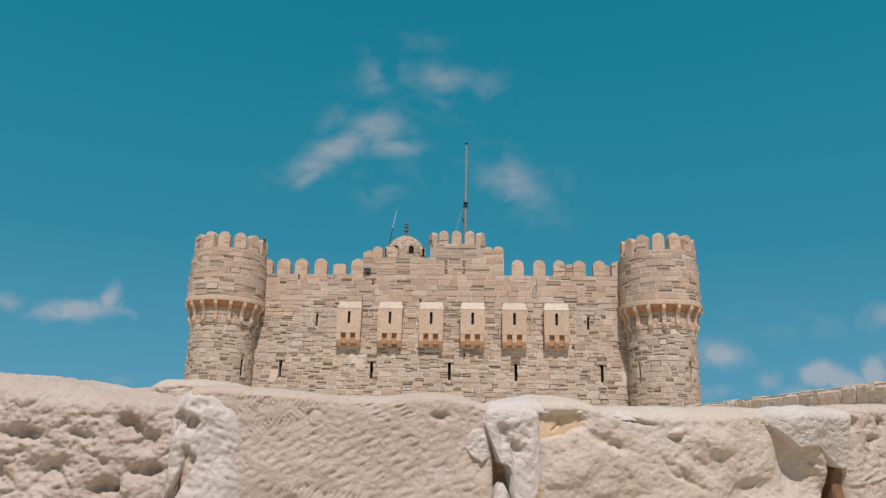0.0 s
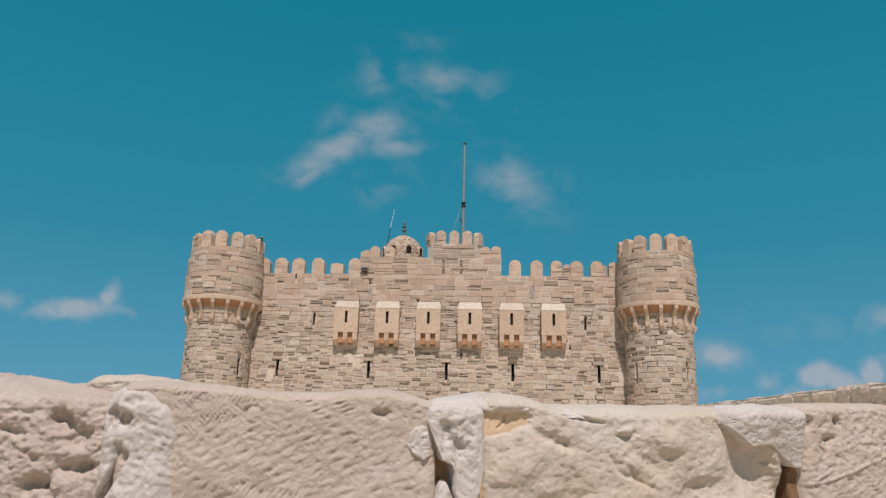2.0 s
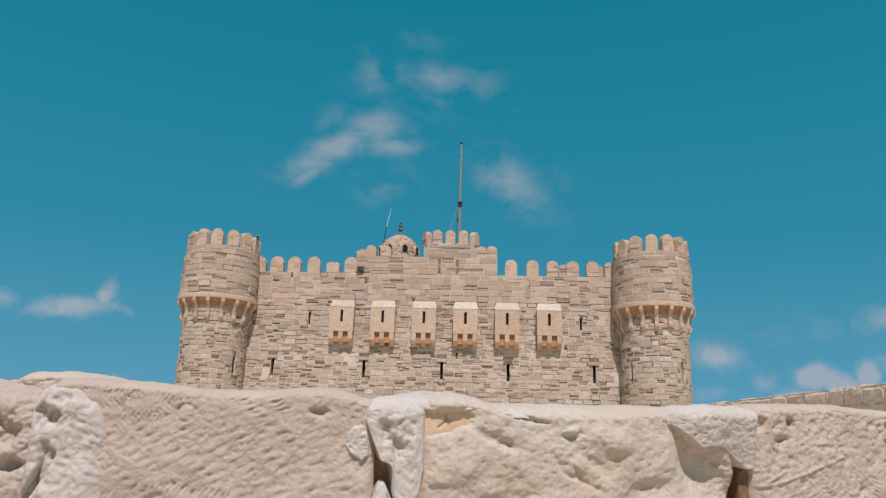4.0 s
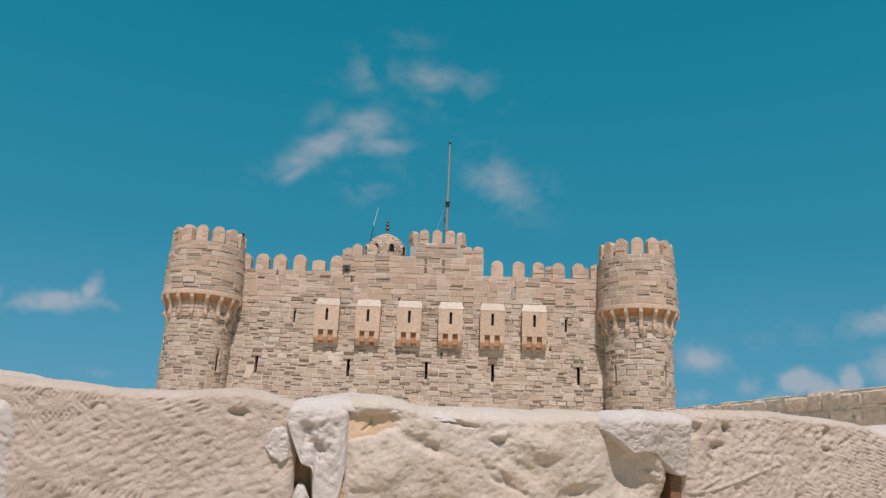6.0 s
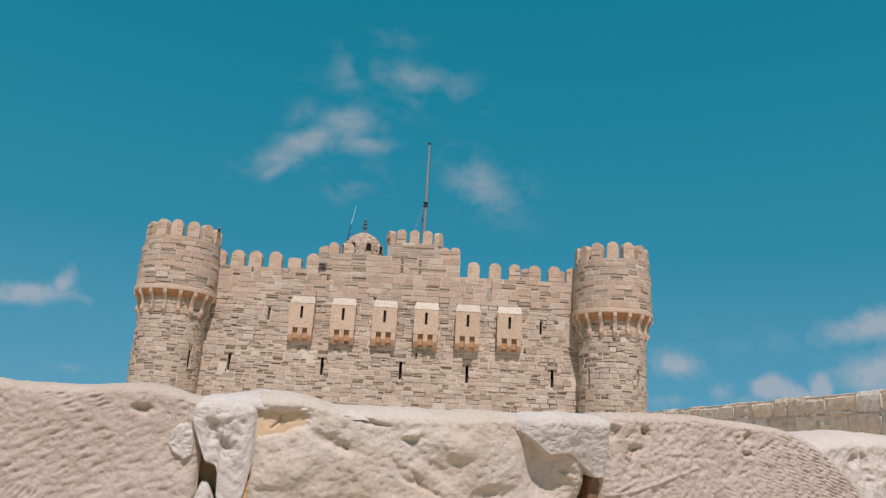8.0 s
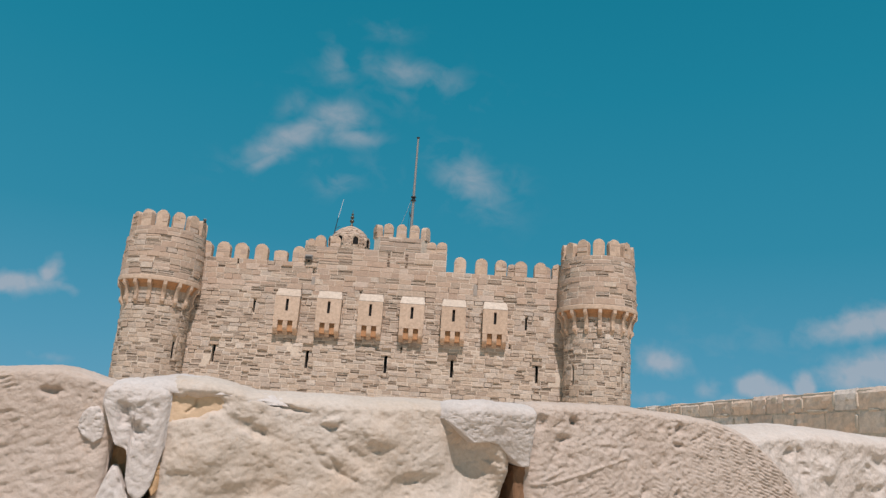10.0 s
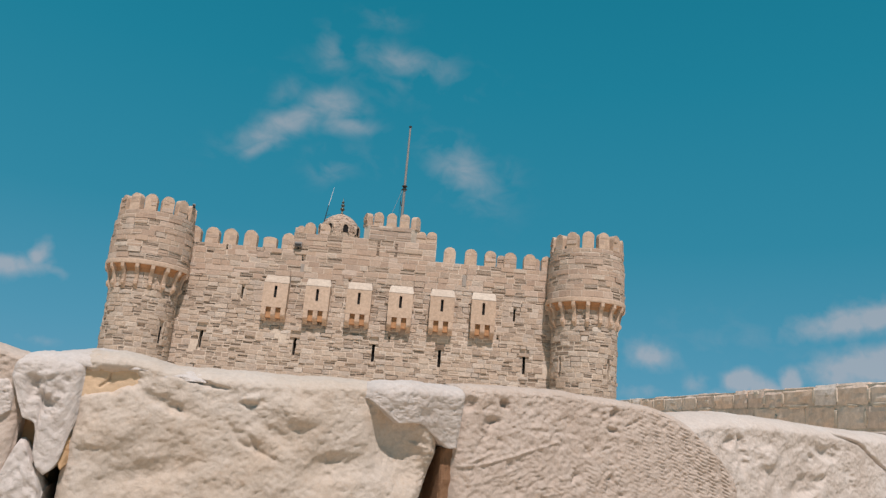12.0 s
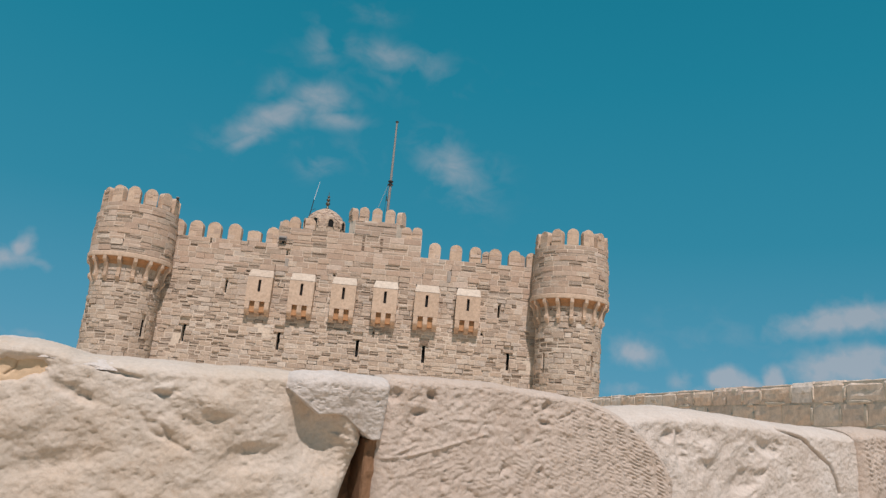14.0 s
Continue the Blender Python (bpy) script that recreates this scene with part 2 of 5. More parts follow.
MAT_PITTED = near_stone("pitted_limestone", [(0.461, 0.374, 0.313), (0.516, 0.431, 0.367), (0.556, 0.478, 0.415)], bump=0.7, amount=0.35)
MAT_TOOLED = near_stone("tooled_limestone", [(0.468, 0.382, 0.314), (0.518, 0.428, 0.358), (0.554, 0.470, 0.403)], amount=0.28, bump=0.6)
MAT_CREAM = near_stone("cream_limestone", [(0.509, 0.413, 0.323), (0.540, 0.462, 0.384), (0.571, 0.505, 0.438)], amount=0.28, bump=0.5)
MAT_PALE = near_stone("pale_limestone", [(0.545, 0.465, 0.400), (0.590, 0.518, 0.455), (0.620, 0.560, 0.505)], amount=0.12, bump=0.6)
MAT_ORANGE = near_stone("orange_lime_mortar", [(0.50, 0.30, 0.15), (0.60, 0.40, 0.23)], amount=0.3)
# brown mortar, taken darker to hold the shade deep in the gap
MAT_UMBER = near_stone("brown_earthy_mortar", [(0.19, 0.105, 0.058), (0.29, 0.170, 0.098)], amount=0.3)
MAT_AMBER = near_stone("amber_bed_stone", [(0.56, 0.40, 0.255), (0.64, 0.48, 0.325)], amount=0.3, bump=0.3)
MAT_CEMENT = near_stone("white_cement_mortar", [(0.520, 0.462, 0.415), (0.580, 0.525, 0.480), (0.625, 0.575, 0.535)], amount=0.15, bump=0.6)


# ---------- builders ----------
def mesh_object(name, verts, faces, material, parent=None, smooth=False):
    me = bpy.data.meshes.new(name)
    me.from_pydata([tuple(v) for v in verts], [], faces)
    me.materials.append(material)
    if smooth:
        me.polygons.foreach_set("use_smooth", [True] * len(me.polygons))
    me.update()
    ob = new(name, me)
    ob.parent = parent
    return ob


def part(name, bm, material, parent, label="", smooth=False):
    bmesh.ops.recalc_face_normals(bm, faces=bm.faces[:])
    me = bpy.data.meshes.new(name)
    bm.to_mesh(me)
    bm.free()
    me.materials.append(material)
    if smooth:
        me.polygons.foreach_set("use_smooth", [True] * len(me.polygons))
    ob = new(name, me)
    ob.parent = parent
    return tagged(ob, label) if label else ob


def same_mesh(ob, m, parent):
    """Another part on the same mesh, at the pose m."""
    o = new(ob.name.split(".")[0], ob.data)
    o.parent, o.matrix_basis = parent, m
    return o


def box_bm(x0, x1, y0, y1, z0, z1, bevel=0.0, bm=None):
    own = bm is None
    bm = bm or bmesh.new()
    vs = bmesh.ops.create_cube(bm, size=1.0)["verts"]
    for v in vs:
        v.co = Vector(((x0 + x1) / 2 + v.co.x * (x1 - x0), (y0 + y1) / 2 + v.co.y * (y1 - y0), (z0 + z1) / 2 + v.co.z * (z1 - z0)))
    if bevel and own:
        bmesh.ops.bevel(bm, geom=bm.edges[:], offset=bevel, segments=2, affect="EDGES", profile=0.6)
    return bm


def lathe_bm(profile, seg=48, centre=(0, 0)):
    """A solid of revolution from (radius, z) pairs."""
    bm = bmesh.new()
    rings = []
    for r, z in profile:
        rings.append([bm.verts.new((centre[0] + max(r, 1e-4) * math.sin(2 * math.pi * k / seg), centre[1] - max(r, 1e-4) * math.cos(2 * math.pi * k / seg), z)) for k in range(seg)])
    for a, b in zip(rings, rings[1:]):
        for k in range(seg):
            bm.faces.new((a[k], a[(k + 1) % seg], b[(k + 1) % seg], b[k]))
    bm.faces.new(rings[0][::-1])
    bm.faces.new(rings[-1])
    return bm


def prism_bm(outline, y0, y1, bevel=0.0):
    """An outline in x, z pushed from y0 to y1."""
    bm = bmesh.new()
    a = [bm.verts.new((x, y0, z)) for x, z in outline]
    b = [bm.verts.new((x, y1, z)) for x, z in outline]
    bm.faces.new(a)
    bm.faces.new(b[::-1])
    n = len(a)
    for k in range(n):
        bm.faces.new((a[k], b[k], b[(k + 1) % n], a[(k + 1) % n]))
    if bevel:
        bmesh.ops.recalc_face_normals(bm, faces=bm.faces[:])
        sharp = [e for e in bm.edges if e.calc_face_angle(0) > 0.6]
        bmesh.ops.bevel(bm, geom=sharp, offset=bevel, segments=2, affect="EDGES", profile=0.6)
    return bm


def holed_sheet(place, u0, u1, z0, z1, holes, depth, step, material, name, parent):
    """A wall skin in (u, z) with openings cut through it: jambs run in by depth to a closed dark back."""
    us = {u0, u1, *[h[0] for h in holes], *[h[1] for h in holes]}
    k = max(1, int((u1 - u0) / step))
    us |= {u0 + (u1 - u0) * i / k for i in range(k + 1)}
    zs = sorted({z0, z1, *[h[2] for h in holes], *[h[3] for h in holes]} | {z0 + (z1 - z0) * i / 8 for i in range(9)})
    us = sorted(us)
    verts, faces, seen = [], [], {}

    def at(u, z, d):
        key = (round(u, 4), round(z, 4), d)
        if key not in seen:
            seen[key] = len(verts)
            verts.append(place(u, z, d))
        return seen[key]

    def is_hole(i, j):
        if not (0 <= i < len(us) - 1 and 0 <= j < len(zs) - 1):
            return False
        u, z = (us[i] + us[i + 1]) / 2, (zs[j] + zs[j + 1]) / 2
        return any(h[0] < u < h[1] and h[2] < z < h[3] for h in holes)

    for i in range(len(us) - 1):
        for j in range(len(zs) - 1):
            a, b, c, d = us[i], us[i + 1], zs[j], zs[j + 1]
            if not is_hole(i, j):
                faces.append((at(a, c, 0), at(b, c, 0), at(b, d, 0), at(a, d, 0)))
                continue
            w = -depth
            faces.append((at(a, c, w), at(b, c, w), at(b, d, w), at(a, d, w)))
            for (p, q, r, s, di, dj) in ((a, c, a, d, -1, 0), (b, c, b, d, 1, 0), (a, c, b, c, 0, -1), (a, d, b, d, 0, 1)):
                if not is_hole(i + di, j + dj):
                    faces.append((at(p, q, 0), at(r, s, 0), at(r, s, w), at(p, q, w)))
    return mesh_object(name, verts, faces, material, parent)


def courses(u0, u1, z0, z1, holes, rng, tall=(0.22, 0.38), wide=(0.42, 0.98)):
    """Rough courses of stones: (u0, u1, z0, z1) of each, split round the openings."""
    stones, z = [], z0
    while z < z1 - 0.08:
        h = rng.uniform(*tall)
        if z1 - z - h < 0.12:
            h = z1 - z
        u = u0
        while u < u1 - 0.02:
            w = rng.uniform(*wide) * (0.75 + h)
            if u1 - u - w < 0.25:
                w = u1 - u
            splits = [(z, z + h)]
            if h > 0.31 and rng.random() < 0.22:
                m = z + h * rng.uniform(0.4, 0.6)
                splits = [(z, m), (m, z + h)]
            for za, zb in splits:
                spans = [(u, u + w)]
                for h0, h1, g0, g1 in holes:
                    if zb <= g0 or za >= g1:
                        continue
                    cut = []
                    for a, b in spans:
                        if b <= h0 or a >= h1:
                            cut.append((a, b))
                        else:
                            cut += [s for s in ((a, h0), (h1, b)) if s[1] - s[0] > 0.06]
                    spans = cut
                stones += [(a, b, za, zb) for a, b in spans]
            u += w
        z += h
    return stones


def stone_shell(place, stone, rng, joint=0.022, proud=(0.008, 0.03), seg=1, sunk=None):
    """Verts and faces of one dressed block with a chamfered, uneven face; seg bends it round a tower."""
    a, b, c, d = stone
    g = joint * rng.uniform(0.35, 1.5)
    p = rng.uniform(*proud)
    if rng.random() < 0.2:
        p += rng.uniform(0.02, 0.05)
    if sunk is not None:
        p, g = -sunk, g * 0.6
    e = 0.012
    j = [rng.uniform(-1, 1) * 0.018 for _ in range(8)]
    low = [(a + g + j[0] + (b - a - 2 * g) * i / seg, c + g + j[1] + (j[2] - j[1]) * i / seg) for i in range(seg + 1)]
    high = [(a + g + j[3] + (b - a - 2 * g) * i / seg, d - g + j[4] + (j[5] - j[4]) * i / seg) for i in range(seg + 1)]
    loop = low + high[::-1]
    cu, cz = (a + b) / 2, (c + d) / 2
    n = len(loop)
    ends = {0, seg, seg + 1, n - 1}
    inner = [(u + ((e if u < cu else -e) if k in ends else 0.0), z + (e if z < cz else -e)) for k, (u, z) in enumerate(loop)]
    vs = [place(u, z, -0.14) for u, z in loop] + [place(u, z, p - 0.008) for u, z in loop] + [place(u, z, p + rng.uniform(-0.006, 0.006)) for u, z in inner]
    fs = []
    for k in range(n):
        m = (k + 1) % n
        fs += [(k, m, n + m, n + k), (n + k, n + m, 2 * n + m, 2 * n + k)]
    for i in range(seg):
        fs.append((2 * n + i, 2 * n + i + 1, 3 * n - 2 - i, 3 * n - 1 - i))
    return vs, fs


def masonry(place, stones, rng, parent, single, joint=0.026, proud=(0.008, 0.03), seg=1, rest=None, pointed=0.88, worn=0.2, smear=0.5):
    """Lays the stones: those for which single() holds as blocks of their own, the rest joined. Most are pointed flush with
    pale mortar; others keep open joints, weather back into thin layers, or lie under a smear of mortar."""
    sets = {"stonework": ([], []), "worn_stonework": ([], []), "pointing": ([], [])}
    count = 0

    def add(key, vs, fs):
        verts, faces = sets[key]
        n = len(verts)
        verts.extend(vs)
        faces.extend(tuple(n + k for k in f) for f in fs)

    for s in stones:
        a, b, c, d = s
        um, zm = (a + b) / 2, (c + d) / 2
        rot = 0.75 * worn * (1.0 + 1.6 * noise.noise((um * 0.3, zm * 0.45, 3.7)))
        hidden = noise.noise((um * 0.33 + 9.1, zm * 0.5, 8.2)) > smear
        decayed = not hidden and rng.random() < rot
        if decayed or hidden or rng.random() < pointed:
            # mortar bed: a rim round the stone, or a whole skin over a hidden one
            cols = [a + (b - a) * i / seg for i in range(seg + 1)]
            ring = [(u, c) for u in cols] + [(u, d) for u in cols[::-1]]
            k = len(ring)
            lift = rng.uniform(0.004, 0.016) if hidden else 0.0
            pv = [place(u, z, -0.13) for u, z in ring] + [place(u, z, lift) for u, z in ring]
            pf = [(i, (i + 1) % k, k + (i + 1) % k, k + i) for i in range(k)]
            if decayed:
                g = joint * 0.9
                inner = [(u + (g if q in (0, k - 1) else -g if q in (seg, seg + 1) else 0.0), z + (g if z < zm else -g)) for q, (u, z) in enumerate(ring)]
                pv += [place(u, z, 0.0) for u, z in inner] + [place(u, z, -0.13) for u, z in inner]
                for lo in (k, 2 * k):
                    pf += [(lo + i, lo + (i + 1) % k, lo + k + (i + 1) % k, lo + k + i) for i in range(k)]
            else:
                pf += [(k + i, k + i + 1, 2 * k - 2 - i, 2 * k - 1 - i) for i in range(seg)]
            add("pointing", pv, pf)
        if hidden:
            continue
        if decayed:
            cuts = [c] + sorted(rng.uniform(c + 0.06, d - 0.06) for _ in range(1 if d - c < 0.26 else 2)) + [d]
            for z0, z1 in zip(cuts, cuts[1:]):
                if z1 - z0 > 0.045:
                    add("worn_stonework", *stone_shell(place, (a, b, z0, z1), rng, 0.012, proud, seg, rng.uniform(-0.025, 0.045)))
            continue
        vs, fs = stone_shell(place, s, rng, joint, proud, seg)
        if single(s) and count < 300:
            mesh_object("stone", vs, fs, MAT_ASHLAR_PIECE, parent)
            count += 1
        else:
            add("stonework", vs, fs)
    for (key, (verts, faces)), material in zip(sets.items(), (rest or MAT_ASHLAR, MAT_WORN, MAT_MORTAR)):
        if verts:
            tagged(mesh_object(key, verts, faces, material, parent), kind="stuff")


# ---------- ground ----------
def build_ground():
    bm = bmesh.new()
    n, size = 24, 2500.0
    bmesh.ops.create_grid(bm, x_segments=n, y_segments=n, size=size)
    return tagged(part("ground", bm, MAT_GROUND, None), "sunlit pale sandy ground round the fortress", "ground", kind="structure")


build_ground()

# ---------- castle ----------
castle = tagged(new("castle"), "sunlit beige limestone fortress with round corner towers and battlements", "castle")
castle.location = (0, 0, 0)
FY = 40.0                    # plane of the front wall
ROOF = 12.45                 # foot of the wall's battlements


def front(u, z, d):
    return (u, FY - d, z)


SLITS = [(x - 0.095, x + 0.095, 5.83, 6.9) for x in (-10.66, -4.88, -0.02, 4.08, 9.33)]
SLITS += [(x - 0.075, x + 0.075, 9.06, 9.84) for x in (-8.53, 8.57)]
PUTLOGS = [(x - 0.07, x + 0.07, z - 0.07, z + 0.07) for x, z in ((-1.95, 10.76), (5.35, 11.62), (-5.05, 11.85), (-9.9, 12.2), (0.9, 7.4), (7.6, 7.9))]


def build_front_wall():
    wall = holed_sheet(lambda u, z, d: front(u, z, d - 0.13), -13.0, 11.4, 0.0, ROOF, SLITS + PUTLOGS, 1.3, 3.0, MAT_MORTAR, "front_wall", castle)
    bm = box_bm(-14.35, 12.9, FY + 1.32, FY + 28, 0.0, ROOF - 0.05)
    part("body", bm, MAT_MORTAR, castle)
    bm = box_bm(-12.9, 11.3, FY + 0.14, FY + 1.32, ROOF - 0.06, ROOF - 0.012)
    part("wall_walk", bm, MAT_MORTAR, castle)
    # raised length of parapet over the middle
    bm = box_bm(-5.78, 3.34, FY + 0.13, FY + 0.6, ROOF - 0.02, 13.6)
    part("raised_parapet", bm, MAT_MORTAR, castle)
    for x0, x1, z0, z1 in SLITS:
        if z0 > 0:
            # plate just inside the slit: the shade within is its black colour
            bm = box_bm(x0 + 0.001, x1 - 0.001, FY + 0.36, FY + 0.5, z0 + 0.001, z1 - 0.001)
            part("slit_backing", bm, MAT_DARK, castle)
    return wall


front_wall = build_front_wall()


def merlon_outline(w, h, seg=10, flat=False):
    """Upright with a round head, standing on z = 0."""
    r = w / 2
    pts = [(-r, 0.0), (r, 0.0)]
    rise = 0.12 if flat else min(r * 0.95, h * 0.5)
    for k in range(seg + 1):
        a = math.pi * k / seg
        pts.append((r * math.cos(a), h - rise + rise * math.sin(a)))
    return pts


def merlon(x, y, z, w, h, depth=0.5, turn=0.0, parent=None, rng=random.Random(5)):
    """A round-headed upright of mortar faced with a few squared stones."""
    bm = prism_bm(merlon_outline(w, h, flat=h < 0.9 * w), -depth / 2, depth / 2, 0.03)
    for v in bm.verts:
        v.co += Vector((rng.uniform(-1, 1), rng.uniform(-1, 1), rng.uniform(-1, 1))) * 0.012
    for face, reach in ((-1, w / 2), (1, w / 2)):
        for s in courses(-reach + 0.02, reach - 0.02, 0.02, h - w * 0.34, [], rng, (0.24, 0.36), (0.3, 0.62)):
            if rng.random() < 0.3:
                continue
            vs, fs = stone_shell(lambda u, zz, d: (u, face * (depth / 2 - 0.012 + d), zz), s, rng, 0.02, (0.004, 0.03))
            made = [bm.verts.new(v) for v in vs]
            for f in fs:
                bm.faces.new([made[k] for k in f]).material_index = 1
    ob = part("merlon", bm, MAT_DRESSED, parent or castle)
    ob.data.materials.append(MAT_RESTORED)
    ob.matrix_basis = pose(x, y, z, 0, 0, turn)
    return ob


for x, w, h in ((-12.1, 0.8, 1.05), (-10.95, 0.84, 1.08), (-9.81, 0.82, 1.07), (-8.52, 0.82, 1.08), (-7.26, 0.84, 0.74), (-6.12, 0.78, 1.08),
                (4.23, 0.76, 1.06), (5.59, 0.77, 1.06), (6.85, 0.74, 1.05), (8.13, 0.80, 1.05), (9.38, 0.78, 1.05), (10.45, 0.6, 1.0)):
    merlon(x, FY + 0.27, ROOF - 0.02, w, h)
for x, w, h in ((-5.4, 0.46, 0.5), (-4.83, 0.66, 0.76), (-3.86, 0.66, 0.77), (2.33, 0.66, 0.77), (3.0, 0.66, 0.82)):
    merlon(x, FY + 0.27, 13.58, w, h)
# inner parapet a step behind
part("inner_parapet", box_bm(7.1, 10.9, FY + 1.15, FY + 1.5, ROOF - 0.05, ROOF + 0.25), MAT_MORTAR, castle)
for x, w, h in ((7.66, 0.55, 0.85), (9.98, 0.5, 0.82), (10.6, 0.5, 0.85)):
    merlon(x, FY + 1.32, ROOF + 0.23, w, h, 0.3)
# broken masonry left standing beside the raised parapet
part("broken_stub", box_bm(-5.78, -5.25, FY + 0.05, FY + 0.55, 13.58, 13.95, 0.05), MAT_ASHLAR_PIECE, castle)


# box machicolations
def build_machicolations():
    first = None
    for k in range(6):
        x = -6.36 + 2.588 * k
        holder = new("machicolation")
        holder.parent, holder.matrix_basis = castle, pose(x, FY, 0)
        if first is None:
            w, d, z0, z1 = 0.76, 0.55, 8.6, 10.12
            sl = (-0.085, 0.085, 9.20, 9.95)
            body = holed_sheet(lambda u, z, dd: (u, -d - dd, z), -w, w, z0, z1, [sl], 0.4, 9.0, MAT_DRESSED, "front_slab", holder)
            bm = box_bm(-w, -w + 0.2, -d + 0.004, 0.0, z0, z1)
            sides = part("cheek", bm, MAT_DRESSED, holder)
            side_b = part("cheek", box_bm(w - 0.2, w, -d + 0.004, 0.0, z0, z1), MAT_DRESSED, holder)
            # shade behind the slit, painted as a near-black block
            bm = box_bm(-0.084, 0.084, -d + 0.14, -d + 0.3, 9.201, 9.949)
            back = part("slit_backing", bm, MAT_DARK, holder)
            bm = bmesh.new()
            ring = []
            for px, py, pz in ((-w - 0.02, -d - 0.02, z1), (w + 0.02, -d - 0.02, z1), (w + 0.02, 0, z1), (-w - 0.02, 0, z1),
                               (-w + 0.06, -d + 0.30, z1 + 0.52), (w - 0.06, -d + 0.30, z1 + 0.52), (w - 0.06, 0, z1 + 0.55), (-w + 0.06, 0, z1 + 0.55)):
                ring.append(bm.verts.new((px, py, pz)))
            for f in ((0, 1, 5, 4), (1, 2, 6, 5), (2, 3, 7, 6), (3, 0, 4, 7), (4, 5, 6, 7), (3, 2, 1, 0)):
                bm.faces.new([ring[i] for i in f])
            bmesh.ops.bevel(bm, geom=bm.edges[:], offset=0.03, segments=2, affect="EDGES")
            cap = part("cap", bm, MAT_CAP, holder, "pale sloping stone cap")
            corb = []
            for cx in (-0.6, 0.0, 0.6):
                bm = bmesh.new()
                prof = [(0.0, z0 + 0.004), (-d + 0.01, z0 + 0.004), (-d + 0.01, z0 - 0.44), (-d + 0.04, z0 - 0.52), (-0.42, z0 - 0.60), (-0.34, z0 - 0.66), (-0.22, z0 - 0.69), (-0.18, z0 - 0.78), (0.0, z0 - 0.82)]
                va = [bm.verts.new((cx - 0.14, py, pz)) for py, pz in prof]
                vb = [bm.verts.new((cx + 0.14, py, pz)) for py, pz in prof]
                bm.faces.new(va)
                bm.faces.new(vb[::-1])
                for i in range(len(prof)):
                    j = (i + 1) % len(prof)
                    bm.faces.new((va[i], vb[i], vb[j], va[j]))
                corb.append(part("corbel", bm, MAT_DRESSED, holder))
            # panel between the corbels, with the warm bounced light in its orange
            bm = box_bm(-0.5, 0.5, -0.38, -0.002, z0 - 0.64, z0 + 0.1, 0.02)
            recess = part("recess", bm, MAT_BOUNCE, holder, "stone between the corbels, tinted orange for bounced light")
            first = [body, sides, side_b, back, cap, recess, *corb]
        else:
            for o in first:
                same_mesh(o, Matrix.Identity(4), holder)


build_machicolations()

# pale jamb stones and lintels at the slits
for x0, x1, z0, z1 in SLITS[:5]:
    part("lintel", box_bm(x0 - 0.22, x1 + 0.2, FY - 0.05, FY + 0.25, z1, z1 + 0.2, 0.015), MAT_ASHLAR_PIECE, castle)


# odd stones: a brown lintel block, grey patched stones, dark blocks for shaded eroded pits in the raised parapet
part("brown_stone", box_bm(3.82, 4.32, FY - 0.075, FY + 0.2, 6.95, 7.2, 0.02), MAT_BROWN, castle, "dark brown weathered lintel block")
for gx, gz, gw, gh in ((5.28, 11.0, 0.24, 0.72), (-5.0, 10.95, 0.22, 0.6)):
    part("grey_stone", box_bm(gx - gw / 2, gx + gw / 2, FY - 0.06, FY + 0.2, gz, gz + gh, 0.02), MAT_GREY, castle, "grey upright patch stone")
rng_worn = random.Random(17)
# blocks stand slightly proud; dark colour gives the shade of eroded pits
for wx in (-0.36, 0.8):
    for k in range(5):
        z = 12.55 + 0.19 * k
        bm = box_bm(wx - rng_worn.uniform(0.05, 0.11), wx + rng_worn.uniform(0.05, 0.11), FY - 0.04, FY + 0.2, z, z + rng_worn.uniform(0.08, 0.14), 0.02)
        part("eroded_stone", bm, MAT_BROWN, castle)


# round corner towers
def tower_radius(z):
    if z < 8.8:
        return 2.0
    if z < 10.2:
        return 2.0 + 0.05 * (z - 8.8) / 1.4
    if z < 12.95:
        return 2.40 - 0.07 * (z - 10.2) / 2.75
    return 2.27


